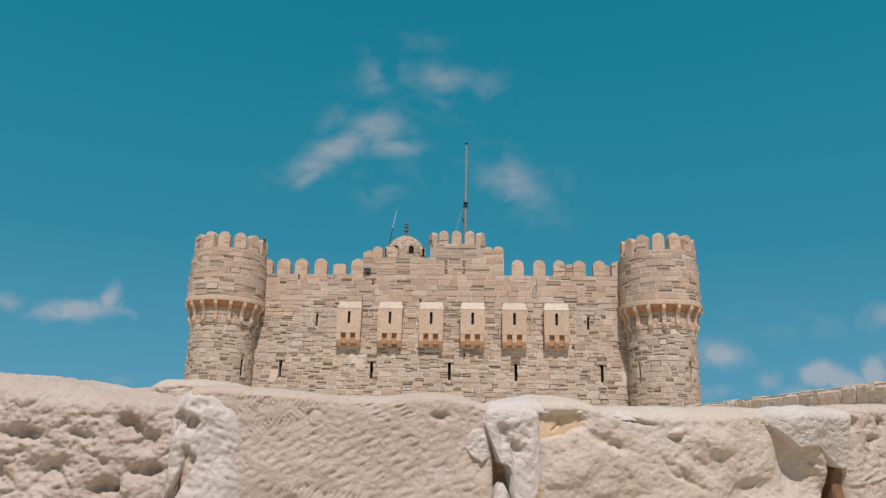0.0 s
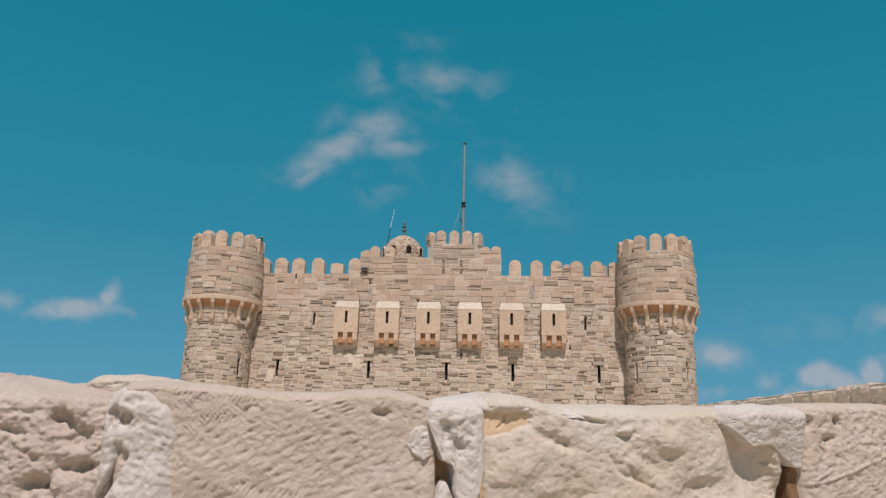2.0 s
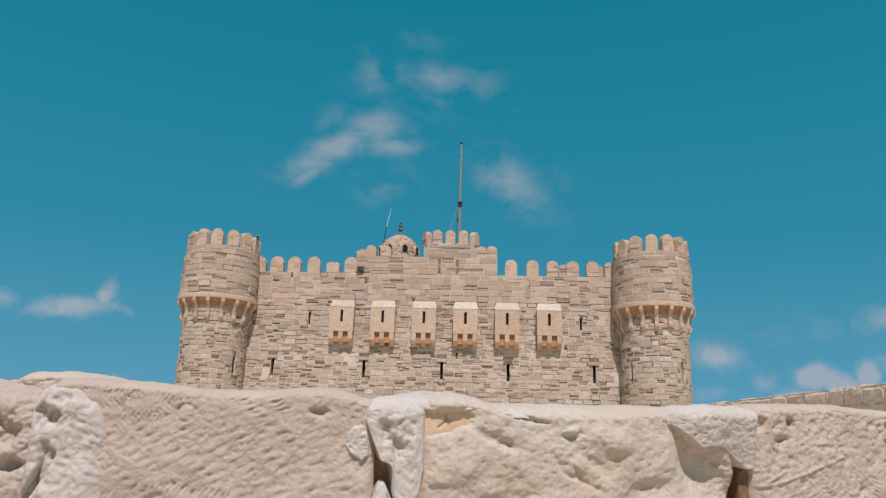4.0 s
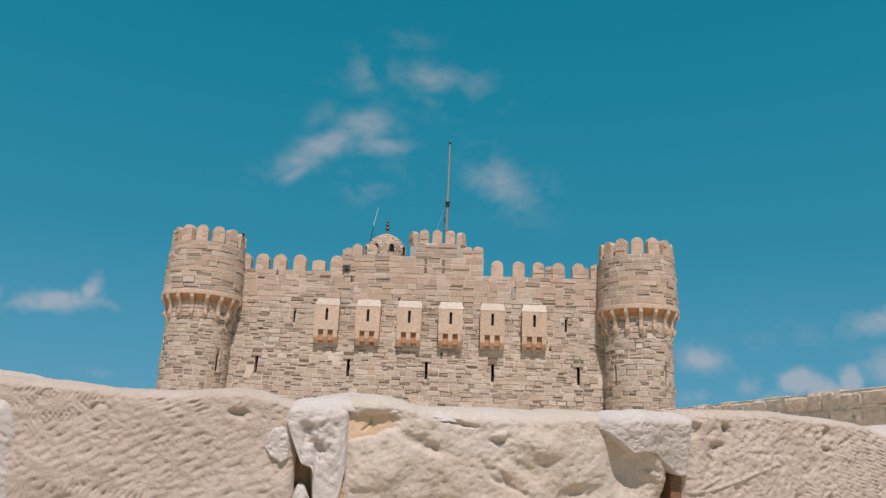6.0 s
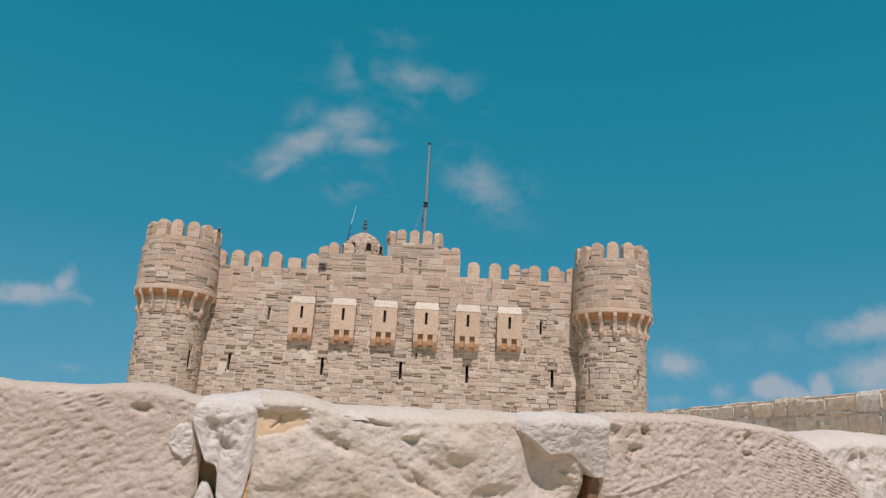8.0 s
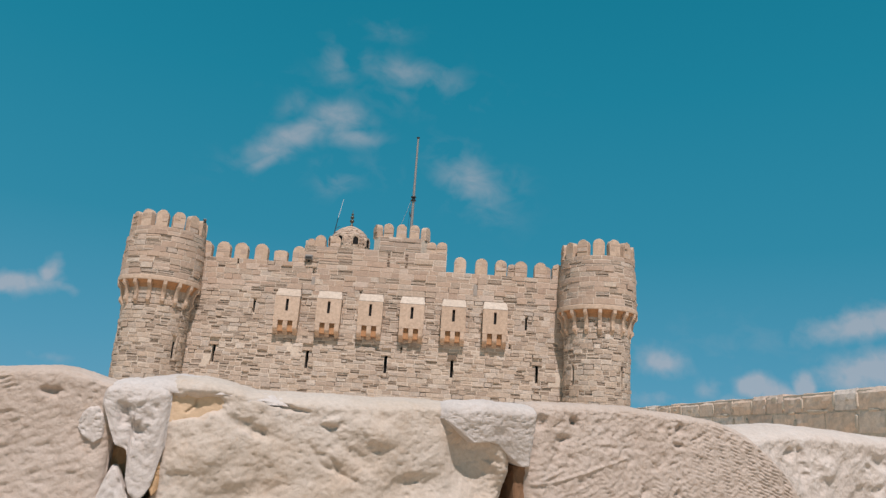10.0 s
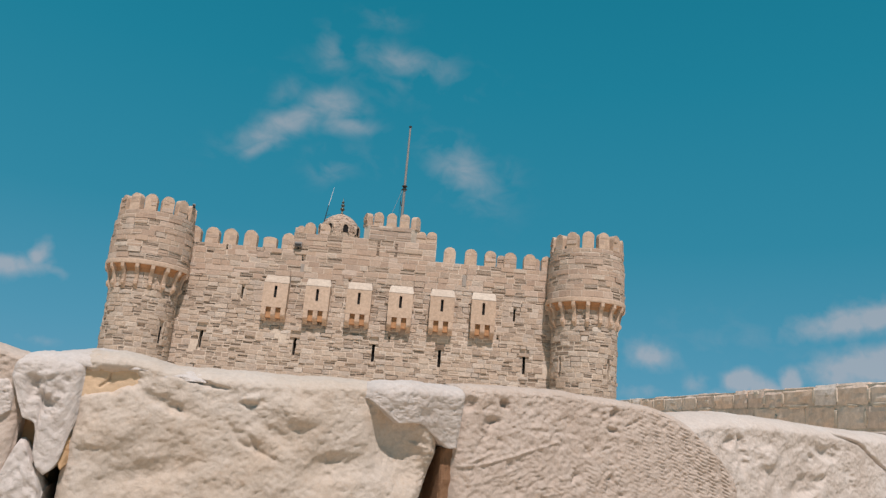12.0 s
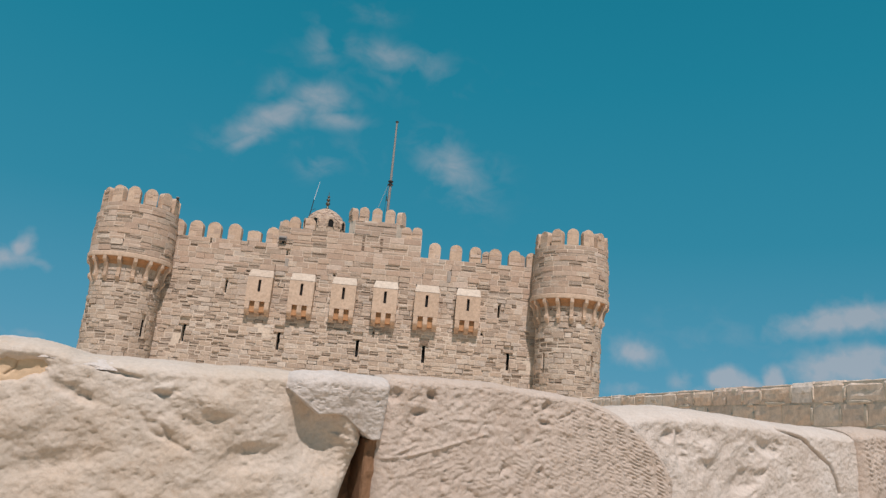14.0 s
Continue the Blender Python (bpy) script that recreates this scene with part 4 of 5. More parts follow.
def near_block(name, x0, x1, tops, material, parent, label, bottom=1.74, out=0.0, back=0.5, round_top=(0.10, 0.05), ends=(0.05, 0.05),
               rough=0.012, pits=0.0, fine=0.003, spots=(), tools=(), foot=None, seed=1.0, nx=None, nz=150, lean=0.0, shapes=(), shear=0.0, crumb=0.0, scratch=None):
    """One rough block that follows the parapet's line: face, rounded shoulder and top, with hollows and tool cuts."""
    nx = nx or max(40, int((x1 - x0) / 0.0028))
    xs = np.linspace(x0, x1, nx)
    zt = np.interp(xs, [t[0] for t in tops], [t[1] for t in tops])
    k = max(3, nx // 30)
    if bottom > 1:
        zt = zt + (zt - 2.0) * round_top[0] / 1.65 + 0.002
    pad = np.pad(zt, (k, k), mode="edge")
    zt = np.convolve(pad, np.ones(2 * k + 1) / (2 * k + 1), mode="valid")
    # ends fall back
    e0, e1 = ends
    fall = np.zeros(nx)
    if e0:
        q = np.clip((xs - x0) / e0, 0, 1)
        fall += e0 * (1 - np.sqrt(1 - (1 - q) ** 2)) * 1.2
    if e1:
        q = np.clip((x1 - xs) / e1, 0, 1)
        fall += e1 * (1 - np.sqrt(1 - (1 - q) ** 2)) * 1.2
    # profile: share of the way up the face, then over the shoulder and back
    n_face, n_turn = int(nz * 0.66), int(nz * 0.22)
    n_top = nz - n_face - n_turn
    rb, rv = round_top
    S, Z, D, UP = [], [], [], []
    zb = np.full(nx, bottom) if foot is None else np.interp(xs, [t[0] for t in foot], [t[1] for t in foot])
    for j in range(nz):
        if j < n_face:
            f = (j / n_face) ** 0.8
            z = zb + (zt - rv - zb) * f
            d = out - fall + lean * (zt - z)
            up = np.zeros(nx)
        elif j < n_face + n_turn:
            a = (j - n_face) / (n_turn - 1) * math.pi / 2
            z = zt - rv + rv * math.sin(a)
            d = out - fall - rb * (1 - math.cos(a)) + lean * rv * (1 - math.sin(a))
            up = np.full(nx, math.sin(a))
        else:
            q = (j - n_face - n_turn + 1) / n_top
            z = zt - 0.03 * q
            d = out - fall - rb - (back - rb) * q
            up = np.ones(nx)
        S.append(xs), Z.append(z), D.append(d), UP.append(up)
    if foot is not None:
        # underside
        for lst, v in ((S, xs), (Z, zb + 0.012), (D, np.full(nx, -0.2)), (UP, np.zeros(nx))):
            lst.insert(0, v)
        nz += 1
    # back of the block
    S.append(xs), Z.append(np.full(nx, bottom)), D.append(np.full(nx, out - back) - fall), UP.append(np.ones(nx))
    nz += 1
    S, Z, D, UP = (np.array(v).ravel() for v in (S, Z, D, UP))
    if shear:
        S = S + shear * np.minimum(Z - 1.95, 0) * ((S - x0) / (x1 - x0)) ** 5
    pts = np.stack([S, D, Z], 1)
    lump = noise_field(pts, 6.0, 3, 0.55, seed)
    mid = noise_field(pts, 26.0, 4, 0.6, seed + 5)
    small = noise_field(pts, 95.0, 3, 0.6, seed + 9)
    disp = rough * (lump * 0.9 + mid * 0.45) + fine * small
    disp -= 0.004 * np.clip(-small - 0.4, 0, 0.6)
    if crumb:
        disp += crumb * (0.6 * ridge_field(pts, 55.0, seed + 6) + 0.4 * ridge_field(pts, 110.0, seed + 7))
    if scratch:
        # slanting furrows left by the mason's point, broken along their length
        a, amp = radians(scratch[0]), scratch[1]
        q = pts[:, 0] * math.cos(a) + pts[:, 2] * math.sin(a)
        w = -pts[:, 0] * math.sin(a) + pts[:, 2] * math.cos(a)
        cut = noise_field(np.stack([q * 26.0, pts[:, 1] * 30.0, w * 105.0], 1), 1.0, 3, 0.55, seed + 12)
        patch = np.clip(0.75 + 1.1 * noise_field(pts, 9.0, 2, 0.5, seed + 15), 0.15, 1.6)
        disp -= amp * patch * np.clip(cut, -0.25, 1.0) * (1 - UP)
    if pits:
        r = ridge_field(pts, 22.0, seed + 3)
        r2 = ridge_field(pts, 48.0, seed + 4)
        disp -= pits * np.clip(r - 0.55, 0, 1) * 1.6 + pits * 0.6 * np.clip(r2 - 0.5, 0, 1)
        disp -= pits * 1.3 * np.clip(mid - 0.3, 0, 1)
    ws, wz = S + 0.010 * mid + 0.002 * small, Z + 0.008 * lump + 0.006 * np.roll(mid, 7)
    disp += dents(ws, wz, spots) * (1 - UP)
    for tool in tools:
        disp += grooves(S, Z + 0.004 * lump, *tool, wobble=mid * 0.22) * (1 - UP)
    for shape in shapes:
        disp += shape(S, Z) * (1 - UP)
    # place
    slope = 2 * 0.07534 * S - 0.0765
    norm = np.sqrt(1 + slope ** 2)
    ox, oy = slope / norm, -1 / norm
    d = D + disp * (1 - 0.75 * UP)
    z = Z + disp * UP * 0.6
    verts = np.stack([S + ox * d, wall_y(S) + oy * d, z], 1)
    idx = np.arange(nx * nz).reshape(nz, nx)
    quads = np.stack([idx[:-1, :-1], idx[:-1, 1:], idx[1:, 1:], idx[1:, :-1]], -1).reshape(-1, 4)
    # close the sides
    rim_l, rim_r = [int(v) for v in idx[:, 0]], [int(v) for v in idx[:, -1]]
    vl = [tuple(v) for v in verts]
    fs = [tuple(int(v) for v in q) for q in quads]
    for end, rim in ((0, rim_l), (-1, rim_r)):
        # each edge point is joined to one at the same height on the rear plane
        x = xs[end]
        sl = 2 * 0.07534 * x - 0.0765
        dr = (out - back - fall[end]) / math.hypot(1, sl)
        n = len(vl)
        for k in rim:
            vl.append((x + sl * dr, wall_y(x) - dr, vl[k][2]))
        fs += [(rim[i], rim[i + 1], n + i + 1, n + i) if end else (rim[i + 1], rim[i], n + i, n + i + 1) for i in range(len(rim) - 1)]
    ob = mesh_object(name, vl, fs, material, parent, smooth=True)
    for face in list(ob.data.polygons)[len(quads):]:
        face.use_smooth = False
    return tagged(ob, label)


def circle_mark(cs, cz, r, w, depth):
    def shape(s, z):
        q = np.sqrt((s - cs) ** 2 + (z - cz) ** 2)
        return -depth * np.exp(-((q - r) / w) ** 2)
    return shape


def crack(points, width, depth):
    """A narrow split along a line of points."""
    def shape(s, z):
        best = np.full_like(s, 9.0)
        for (ax, az), (bx, bz) in zip(points, points[1:]):
            t = np.clip(((s - ax) * (bx - ax) + (z - az) * (bz - az)) / ((bx - ax) ** 2 + (bz - az) ** 2), 0, 1)
            best = np.minimum(best, np.hypot(s - ax - t * (bx - ax), z - az - t * (bz - az)))
        return -depth * np.exp(-(best / width) ** 2)
    return shape


def tick_row(a, b, pitch, length, depth):
    """A row of short punch marks from a to b."""
    way = math.hypot(b[0] - a[0], b[1] - a[1])
    ux, uz = (b[0] - a[0]) / way, (b[1] - a[1]) / way

    def shape(s, z):
        along = (s - a[0]) * ux + (z - a[1]) * uz
        across = -(s - a[0]) * uz + (z - a[1]) * ux
        inside = smooth_between(along, -0.004, 0.01) * (1 - smooth_between(along, way - 0.01, way + 0.004))
        cut = np.clip(np.sin(2 * math.pi * (along + 0.35 * across) / pitch + 1.5 * np.sin(along * 90)), 0, 1) ** 1.5
        return -depth * inside * cut * np.exp(-(across / length) ** 2)
    return shape


def random_spots(seed, count, s0, s1, z0, z1, size, depth):
    rng = random.Random(seed)
    return [(rng.uniform(s0, s1), rng.uniform(z0, z1), rng.uniform(0.5, 1.3) * size, rng.uniform(0.4, 1.0) * size, rng.uniform(0.4, 1.2) * depth, rng.uniform(-0.6, 0.6)) for _ in range(count)]


def build_parapet():
    wall = tagged(new("parapet_wall"), "rough sun-bleached limestone block parapet with eroded mortar joints", "wall", kind="structure")
    # hidden core and footing that carry the blocks
    verts, faces = [], []
    xs = [0.5 + 0.35 * k for k in range(17)]
    for x in xs:
        sl = 2 * 0.07534 * x - 0.0765
        nrm = math.hypot(1, sl)
        for d in (-0.32, -0.62):
            for z in (0.0, 1.98):
                verts.append((x + sl / nrm * d, wall_y(x) - d / nrm, z))
    for k in range(len(xs) - 1):
        a, b = 4 * k, 4 * k + 4
        faces += [(a, b, b + 1, a + 1), (a + 1, b + 1, b + 3, a + 3), (a + 3, b + 3, b + 2, a + 2), (a + 2, b + 2, b, a)]
    faces += [(0, 1, 3, 2), (len(verts) - 4, len(verts) - 2, len(verts) - 1, len(verts) - 3)]
    mesh_object("core", verts, faces, MAT_PITTED, wall)
    for k in range(7):
        x0 = 0.55 + 0.72 * k
        near_block("footing_block", x0, x0 + 0.715, [(x0, 1.745), (x0 + 0.72, 1.745)], MAT_TOOLED, wall, "", bottom=0.0, out=0.02, back=0.2, rough=0.02, nx=20, nz=24, seed=30 + k)

    # pitted block
    near_block("stone_block", 0.62, 1.80, [(0.62, 2.124), (1.2, 2.116), (1.43, 2.108), (1.52, 2.101), (1.59, 2.094), (1.68, 2.089), (1.74, 2.091), (1.80, 2.082)],
               MAT_PITTED, wall, "pale limestone block eroded into deep pits", rough=0.011, pits=0.0060, fine=0.0024, crumb=0.0046, ends=(0.03, 0.03), round_top=(0.16, 0.06), nz=170, seed=2.0,
               spots=[(1.503, 2.003, 0.045, 0.017, 0.022, -0.05), (1.60, 2.0, 0.03, 0.012, 0.015, -0.3), (1.685, 2.025, 0.025, 0.018, 0.028, -0.5), (1.72, 1.99, 0.03, 0.02, 0.02, 0),
                      (1.655, 1.905, 0.035, 0.022, 0.020, 0.2), (1.725, 1.937, 0.04, 0.014, 0.024, 0), (1.56, 1.93, 0.04, 0.03, 0.018, 0.4), (1.44, 1.93, 0.05, 0.03, 0.02, 0)]
               + random_spots(41, 40, 1.1, 1.78, 1.8, 2.03, 0.02, 0.007))
    # tooled block with a circular mason's mark
    near_block("stone_block", 1.79, 2.394, [(1.79, 2.093), (1.83, 2.100), (1.88, 2.098), (1.967, 2.093), (2.08, 2.086), (2.19, 2.088), (2.27, 2.099), (2.30, 2.099), (2.345, 2.089), (2.385, 2.080)],
               MAT_TOOLED, wall, "tooled tan limestone block with a small circular mark", rough=0.006, fine=0.0016, crumb=0.0008, scratch=(33, 0.0012), ends=(0.02, 0.02), round_top=(0.06, 0.022), out=0.012, seed=3.0, nz=170,
               spots=[(2.278, 2.058, 0.014, 0.011, 0.014, 0.0), (1.95, 1.87, 0.08, 0.05, 0.01, 0)],
               tools=[((1.96, 2.065), (0.11, 0.05), 62, 0.0085, 0.0035), ((2.19, 2.065), (0.06, 0.03), 20, 0.0095, 0.004), ((2.02, 1.96), (0.22, 0.09), 32, 0.017, 0.0022),
                      ((2.2, 1.95), (0.2, 0.12), 26, 0.021, 0.0022), ((2.05, 1.89), (0.2, 0.03), 55, 0.009, 0.003)],
               shapes=[circle_mark(2.035, 2.042, 0.0165, 0.0024, 0.0036), tick_row((1.866, 2.045), (1.96, 2.073), 0.0083, 0.0081, 0.0036), tick_row((1.905, 2.010), (2.018, 2.058), 0.0083, 0.0081, 0.0041),
                       tick_row((1.87, 1.932), (1.955, 1.962), 0.0088, 0.0069, 0.0028), tick_row((2.0, 1.904), (2.10, 1.943), 0.0088, 0.0069, 0.0032), tick_row((2.12, 1.980), (2.22, 2.010), 0.0099, 0.0058, 0.0023),
                       tick_row((2.20, 1.920), (2.34, 1.965), 0.0099, 0.0058, 0.0023), tick_row((1.96, 1.850), (2.1, 1.885), 0.0099, 0.0069, 0.0028), tick_row((2.05, 1.990), (2.14, 2.020), 0.0099, 0.0058, 0.0018)])
    near_block("stone_slab", 1.69, 1.96, [(1.69, 2.096), (1.72, 2.109), (1.79, 2.112), (1.85, 2.108), (1.92, 2.096), (1.96, 2.086)], MAT_CREAM, wall, "thin cream levelling slab bedded on the wall top", bottom=2.03, out=-0.05, back=0.35,
               foot=[(1.69, 2.05), (1.96, 2.05)], rough=0.006, ends=(0.03, 0.04), round_top=(0.08, 0.02), seed=16.0, nz=60)
    # plaster knuckle on the first joint
    near_block("mortar", 1.765, 1.925, [(1.765, 2.07), (1.80, 2.088), (1.84, 2.085), (1.88, 2.06), (1.925, 2.0)], MAT_CEMENT, wall, "white crumbling mortar lump with a hollow", bottom=1.72, out=0.022, back=0.16,
               foot=[(1.765, 1.8), (1.90, 1.78)], rough=0.008, pits=0.002, fine=0.002, crumb=0.003, ends=(0.02, 0.06), round_top=(0.05, 0.04), seed=4.0, nz=110,
               spots=[(1.803, 2.032, 0.014, 0.016, 0.04, 0), (1.815, 2.068, 0.018, 0.01, 0.02, 0.2), (1.78, 2.04, 0.012, 0.03, 0.03, 0), (1.80, 1.96, 0.012, 0.03, 0.02, 0.3)],
               shapes=[crack([(1.81, 1.96), (1.795, 1.92), (1.775, 1.88), (1.77, 1.80)], 0.006, 0.05)])
    # white mortar in the second joint, with a dark hole at its foot
    near_block("mortar", 2.368, 2.488, [(2.368, 2.074), (2.40, 2.086), (2.45, 2.084), (2.488, 2.077)], MAT_CEMENT, wall, "crumbling white mortar filling an open joint", bottom=1.9, out=0.024, back=0.2,
               foot=[(2.368, 2.045), (2.380, 2.015), (2.392, 1.985), (2.402, 1.962), (2.420, 1.956), (2.426, 1.948), (2.429, 1.900), (2.438, 1.876), (2.453, 1.862), (2.465, 1.872), (2.475, 1.893), (2.481, 1.935), (2.488, 1.965)],
               rough=0.009, pits=0.001, fine=0.002, crumb=0.0018, ends=(0.012, 0.014), round_top=(0.07, 0.03), seed=5.0, nz=130,
               spots=[(2.408, 2.015, 0.018, 0.028, 0.016, -0.5), (2.432, 1.985, 0.012, 0.02, 0.014, -0.4), (2.43, 2.045, 0.02, 0.012, -0.008, 0.3), (2.462, 1.985, 0.012, 0.04, -0.006, 0)])
    near_block("mortar", 2.35, 2.447, [(2.35, 2.05), (2.447, 2.05)], MAT_ORANGE, wall, "orange-brown inner mortar in the joint", bottom=1.6, out=-0.045, back=0.2, rough=0.012, ends=(0.0, 0.02), seed=5.5, nz=60)
    near_block("mortar", 2.366, 2.456, [(2.366, 1.82), (2.386, 1.872), (2.396, 1.918), (2.408, 1.932), (2.417, 1.918), (2.430, 1.884), (2.448, 1.862), (2.456, 1.83)], MAT_CEMENT, wall, "small white mortar stub in the foot of the joint", bottom=1.7, out=0.018, back=0.15,
               rough=0.009, fine=0.003, crumb=0.003, ends=(0.012, 0.012), round_top=(0.03, 0.014), seed=6.0, nz=80)
    near_block("mortar", 2.330, 2.380, [(2.330, 2.005), (2.345, 2.028), (2.362, 2.034), (2.374, 2.020), (2.380, 2.0)], MAT_CEMENT, wall, "thin splash of white mortar on the block", bottom=1.9, out=0.0135, back=0.06,
               foot=[(2.330, 1.995), (2.345, 1.975), (2.365, 1.962), (2.380, 1.975)], rough=0.005, fine=0.002, crumb=0.002, ends=(0.014, 0.008), round_top=(0.02, 0.012), seed=6.5, nz=50)
    near_block("mortar", 2.466, 2.490, [(2.466, 1.925), (2.477, 1.945), (2.490, 1.928)], MAT_ORANGE, wall, "orange-stained mortar edge beside the hole", bottom=1.8, out=0.020, back=0.1,
               foot=[(2.466, 1.895), (2.478, 1.872), (2.490, 1.890)], rough=0.005, fine=0.002, ends=(0.010, 0.014), round_top=(0.02, 0.014), seed=6.8, nz=60)
    # cream boulder
    near_block("stone_block", 2.474, 3.195, [(2.474, 2.094), (2.50, 2.099), (2.55, 2.101), (2.595, 2.096), (2.63, 2.083), (2.73, 2.081), (2.91, 2.088), (3.0, 2.094), (3.1, 2.094), (3.175, 2.054)],
               MAT_CREAM, wall, "smooth cream limestone boulder with a chipped upper bed", rough=0.009, fine=0.0012, crumb=0.0005, ends=(0.03, 0.05), round_top=(0.11, 0.035), out=0.02, seed=7.0, nz=190,
               spots=[(2.515, 2.042, 0.07, 0.026, 0.055, 0.2), (2.63, 2.012, 0.05, 0.016, 0.012, -0.35), (2.655, 1.998, 0.022, 0.012, 0.009, -0.3), (2.792, 2.034, 0.016, 0.012, -0.009, 0),
                      (2.786, 2.021, 0.02, 0.008, 0.009, 0), (2.69, 2.056, 0.06, 0.006, 0.012, -0.15), (2.80, 1.945, 0.05, 0.02, 0.006, -0.5), (3.10, 1.955, 0.075, 0.085, 0.034, -0.5), (2.99, 1.905, 0.09, 0.03, 0.009, 0.1), (2.845, 1.965, 0.045, 0.016, 0.006, -0.7),
                      (2.95, 1.90, 0.06, 0.03, 0.007, 0.2), (2.62, 1.87, 0.1, 0.03, 0.010, 0.3), (2.55, 1.95, 0.08, 0.04, -0.014, 0.3), (2.88, 2.02, 0.06, 0.03, -0.012, -0.2)]
               + random_spots(43, 14, 2.55, 3.0, 1.8, 2.04, 0.022, 0.003),
               shapes=[crack([(2.75, 1.985), (2.765, 1.965), (2.775, 1.945), (2.80, 1.935)], 0.005, 0.004), crack([(2.80, 1.955), (2.815, 1.93), (2.85, 1.915)], 0.005, 0.006)], shear=0.30)
    near_block("stone_bed", 2.45, 2.62, [(2.45, 2.078), (2.62, 2.078)], MAT_AMBER, wall, "smooth amber bed under the mortar capping", bottom=1.98, out=0.006, back=0.2,
               rough=0.003, fine=0.0005, ends=(0.0, 0.0), round_top=(0.03, 0.01), seed=17.0, nz=60, shapes=[crack([(2.515, 2.03), (2.53, 2.045), (2.532, 2.06)], 0.0015, 0.006)])
    near_block("mortar", 2.425, 2.83, [(2.425, 2.086), (2.50, 2.099), (2.55, 2.100), (2.595, 2.094), (2.63, 2.083), (2.73, 2.083), (2.83, 2.082)], MAT_CEMENT, wall, "white lime mortar capping with a ragged edge", bottom=2.03, out=0.017, back=0.3,
               foot=[(2.425, 2.055), (2.47, 2.066), (2.55, 2.066), (2.585, 2.070), (2.62, 2.062), (2.66, 2.064), (2.70, 2.056), (2.74, 2.060), (2.79, 2.068), (2.83, 2.075)], rough=0.006, fine=0.002, ends=(0.01, 0.16),
               round_top=(0.12, 0.035), seed=18.0, nz=70)
    # cement slab bridging the third joint
    near_block("mortar", 3.008, 3.232, [(3.008, 2.082), (3.05, 2.096), (3.12, 2.101), (3.18, 2.100), (3.232, 2.099)], MAT_CEMENT, wall, "broken grey-white cement patch overhanging a gap", bottom=2.02, out=0.055, back=0.3,
               foot=[(3.008, 2.068), (3.03, 2.050), (3.06, 2.027), (3.087, 2.008), (3.12, 2.012), (3.145, 2.009), (3.16, 1.996), (3.178, 1.984), (3.195, 1.972), (3.21, 1.962), (3.232, 1.965)], rough=0.008, pits=0.0005, fine=0.0018, crumb=0.0010, ends=(0.06, 0.012),
               round_top=(0.07, 0.035), seed=8.0, nz=110, lean=-0.25)
    # inside of the gap: brown mortar with the gap's shade in its tone
    near_block("mortar", 3.08, 3.32, [(3.08, 2.0), (3.32, 2.0)], MAT_UMBER, wall, "brown inner mortar behind the gap, darkened for its shade", bottom=1.6, out=-0.10, back=0.2, rough=0.02, ends=(0.0, 0.0), seed=8.5, nz=60)
    near_block("mortar", 3.204, 3.229, [(3.204, 1.962), (3.229, 1.972)], MAT_UMBER, wall, "brown mortar strip lining the gap, darkened for its shade", bottom=1.6, out=-0.004, back=0.3, rough=0.006, ends=(0.006, 0.0), round_top=(0.02, 0.01), seed=8.6, nz=60)
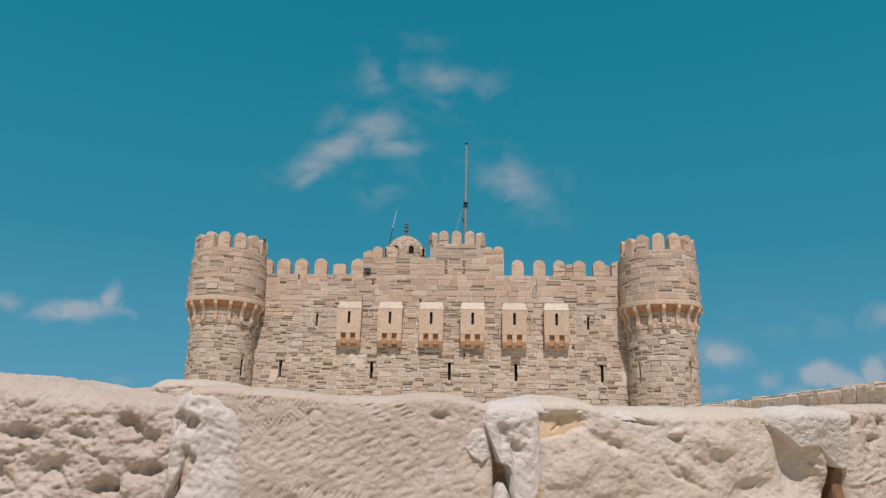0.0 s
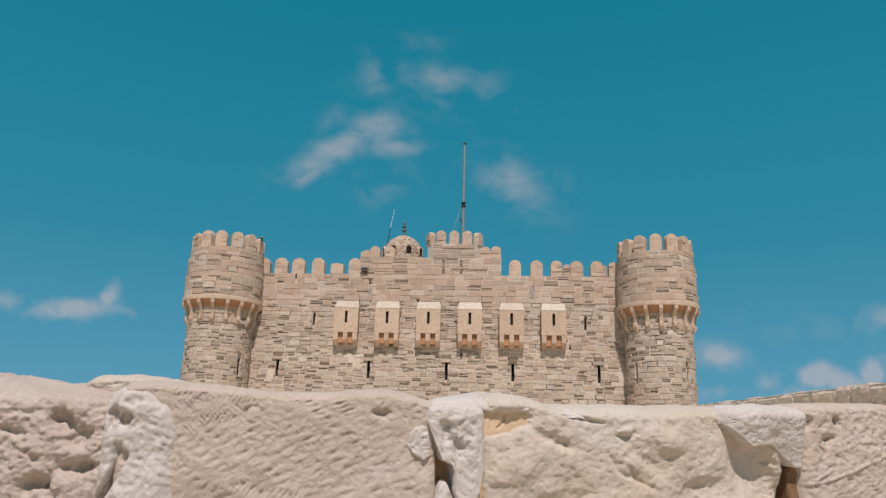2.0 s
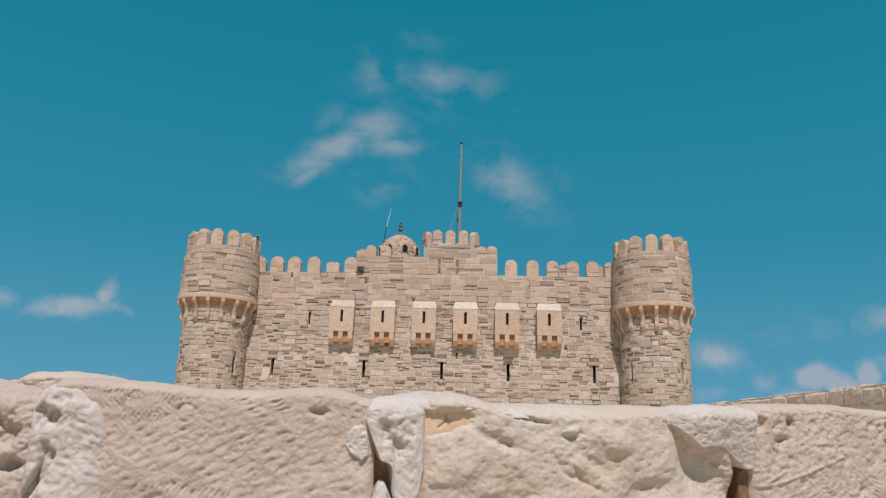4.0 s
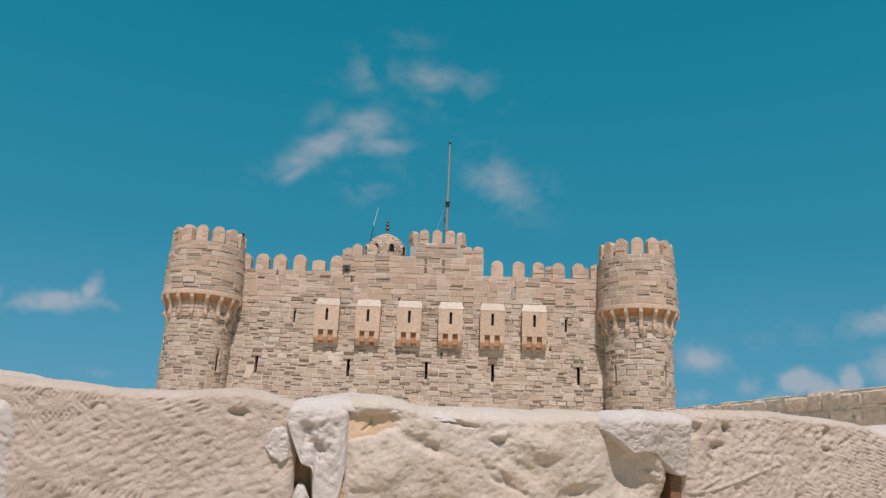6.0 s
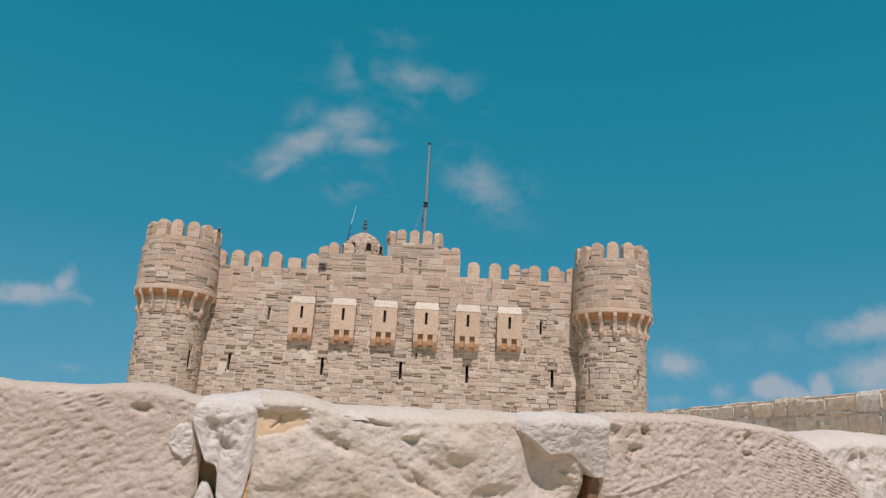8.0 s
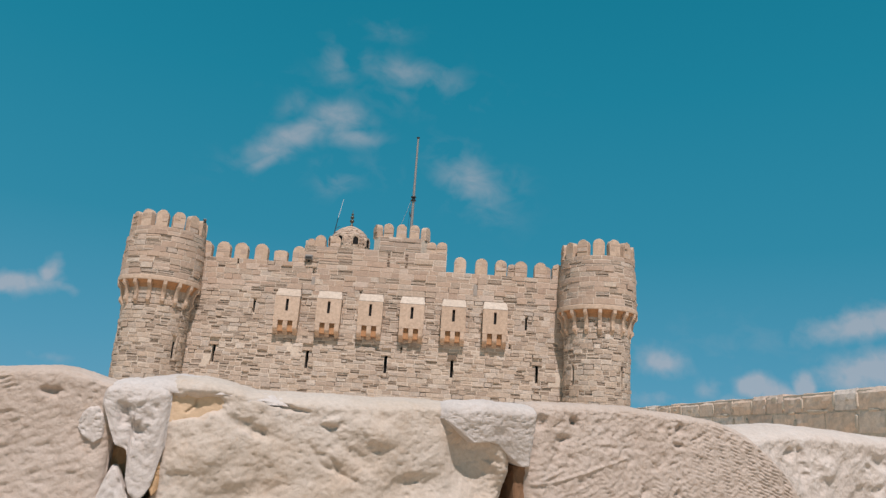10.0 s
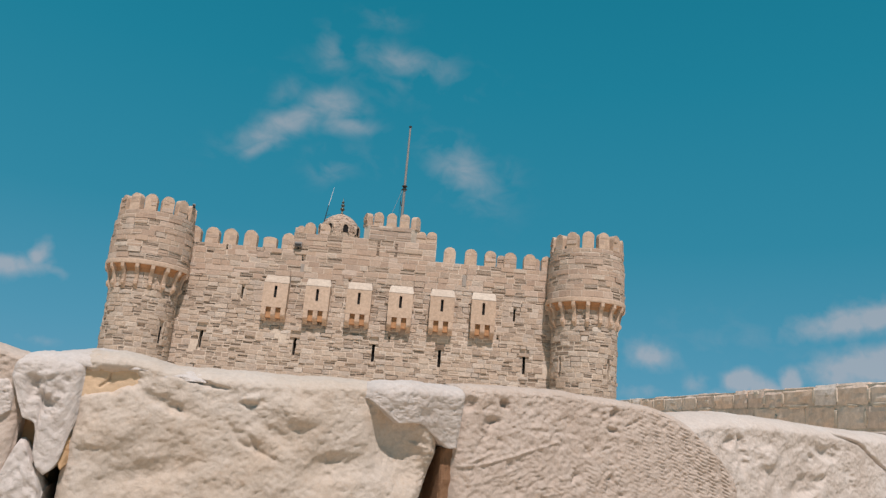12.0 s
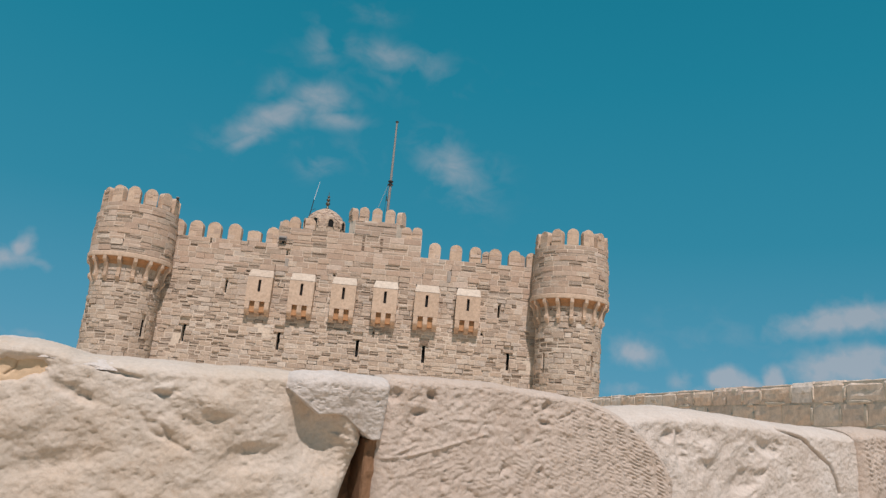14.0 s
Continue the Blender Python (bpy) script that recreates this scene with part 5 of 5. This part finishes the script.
    # tooled block with pits and combed chisel marks
    near_block("stone_block", 3.222, 4.045, [(3.222, 2.103), (3.33, 2.112), (3.49, 2.119), (3.63, 2.112), (3.74, 2.108), (3.80, 2.097), (3.87, 2.070), (3.93, 2.030), (3.99, 1.985), (4.03, 1.94), (4.045, 1.90)],
               MAT_TOOLED, wall, "pale limestone block with round pits and combed chisel marks", rough=0.006, pits=0.0018, fine=0.0018, crumb=0.0016, scratch=(24, 0.0014), ends=(0.035, 0.03), round_top=(0.05, 0.025), out=0.02, seed=10.0, nz=180,
               spots=[(3.336, 2.071, 0.014, 0.014, 0.024, 0), (3.635, 2.071, 0.016, 0.013, 0.018, 0), (3.63, 2.035, 0.014, 0.008, 0.01, 0), (3.25, 2.07, 0.012, 0.02, 0.012, 0), (3.30, 2.02, 0.02, 0.02, 0.008, 0)]
               + random_spots(45, 60, 3.25, 3.7, 1.82, 2.08, 0.013, 0.005),
               tools=[((3.80, 2.0), (0.18, 0.12), -14, 0.0090, 0.0030), ((3.60, 1.90), (0.16, 0.07), -22, 0.0095, 0.0028), ((3.93, 1.92), (0.12, 0.1), -18, 0.0090, 0.0028), ((3.42, 1.9), (0.14, 0.05), 12, 0.010, 0.0020)],
               shapes=[crack([(3.235, 1.925), (3.28, 1.93), (3.36, 1.955), (3.47, 1.995)], 0.0028, -0.0035), crack([(3.26, 1.935), (3.31, 1.96)], 0.0028, -0.003)])
    # pale block set a little back
    near_block("stone_block", 3.84, 4.95, [(3.84, 2.07), (3.92, 2.09), (4.0, 2.103), (4.13, 2.114), (4.29, 2.113), (4.45, 2.110), (4.6, 2.109), (4.75, 2.110), (4.95, 2.112)],
               MAT_PALE, wall, "pale worn limestone block with a broken corner", rough=0.009, fine=0.0012, crumb=0.0006, ends=(0.03, 0.02), round_top=(0.15, 0.05), out=-0.02, seed=12.0, nz=150,
               spots=[(4.10, 2.0, 0.022, 0.06, 0.014, 0), (4.19, 2.0, 0.05, 0.035, -0.020, 0.1), (4.45, 2.03, 0.06, 0.03, 0.018, -0.2), (4.05, 2.03, 0.02, 0.02, 0.015, 0), (4.36, 1.92, 0.08, 0.04, 0.02, 0.3)]
               + random_spots(47, 30, 3.95, 4.75, 1.82, 2.06, 0.025, 0.006),
               shapes=[crack([(4.52, 2.092), (4.62, 2.07), (4.70, 2.03), (4.78, 1.99), (4.82, 1.90)], 0.0045, 0.025)])
    near_block("stone_block", 4.94, 5.9, [(4.94, 2.112), (5.0, 2.124), (5.1, 2.130), (5.9, 2.14)], MAT_TOOLED, wall, "tan tooled limestone block", rough=0.010, fine=0.003, ends=(0.03, 0.0), round_top=(0.1, 0.04),
               out=0.0, seed=14.0, nz=110, tools=[((5.1, 2.0), (0.25, 0.12), -14, 0.016, 0.006)])


build_parapet()
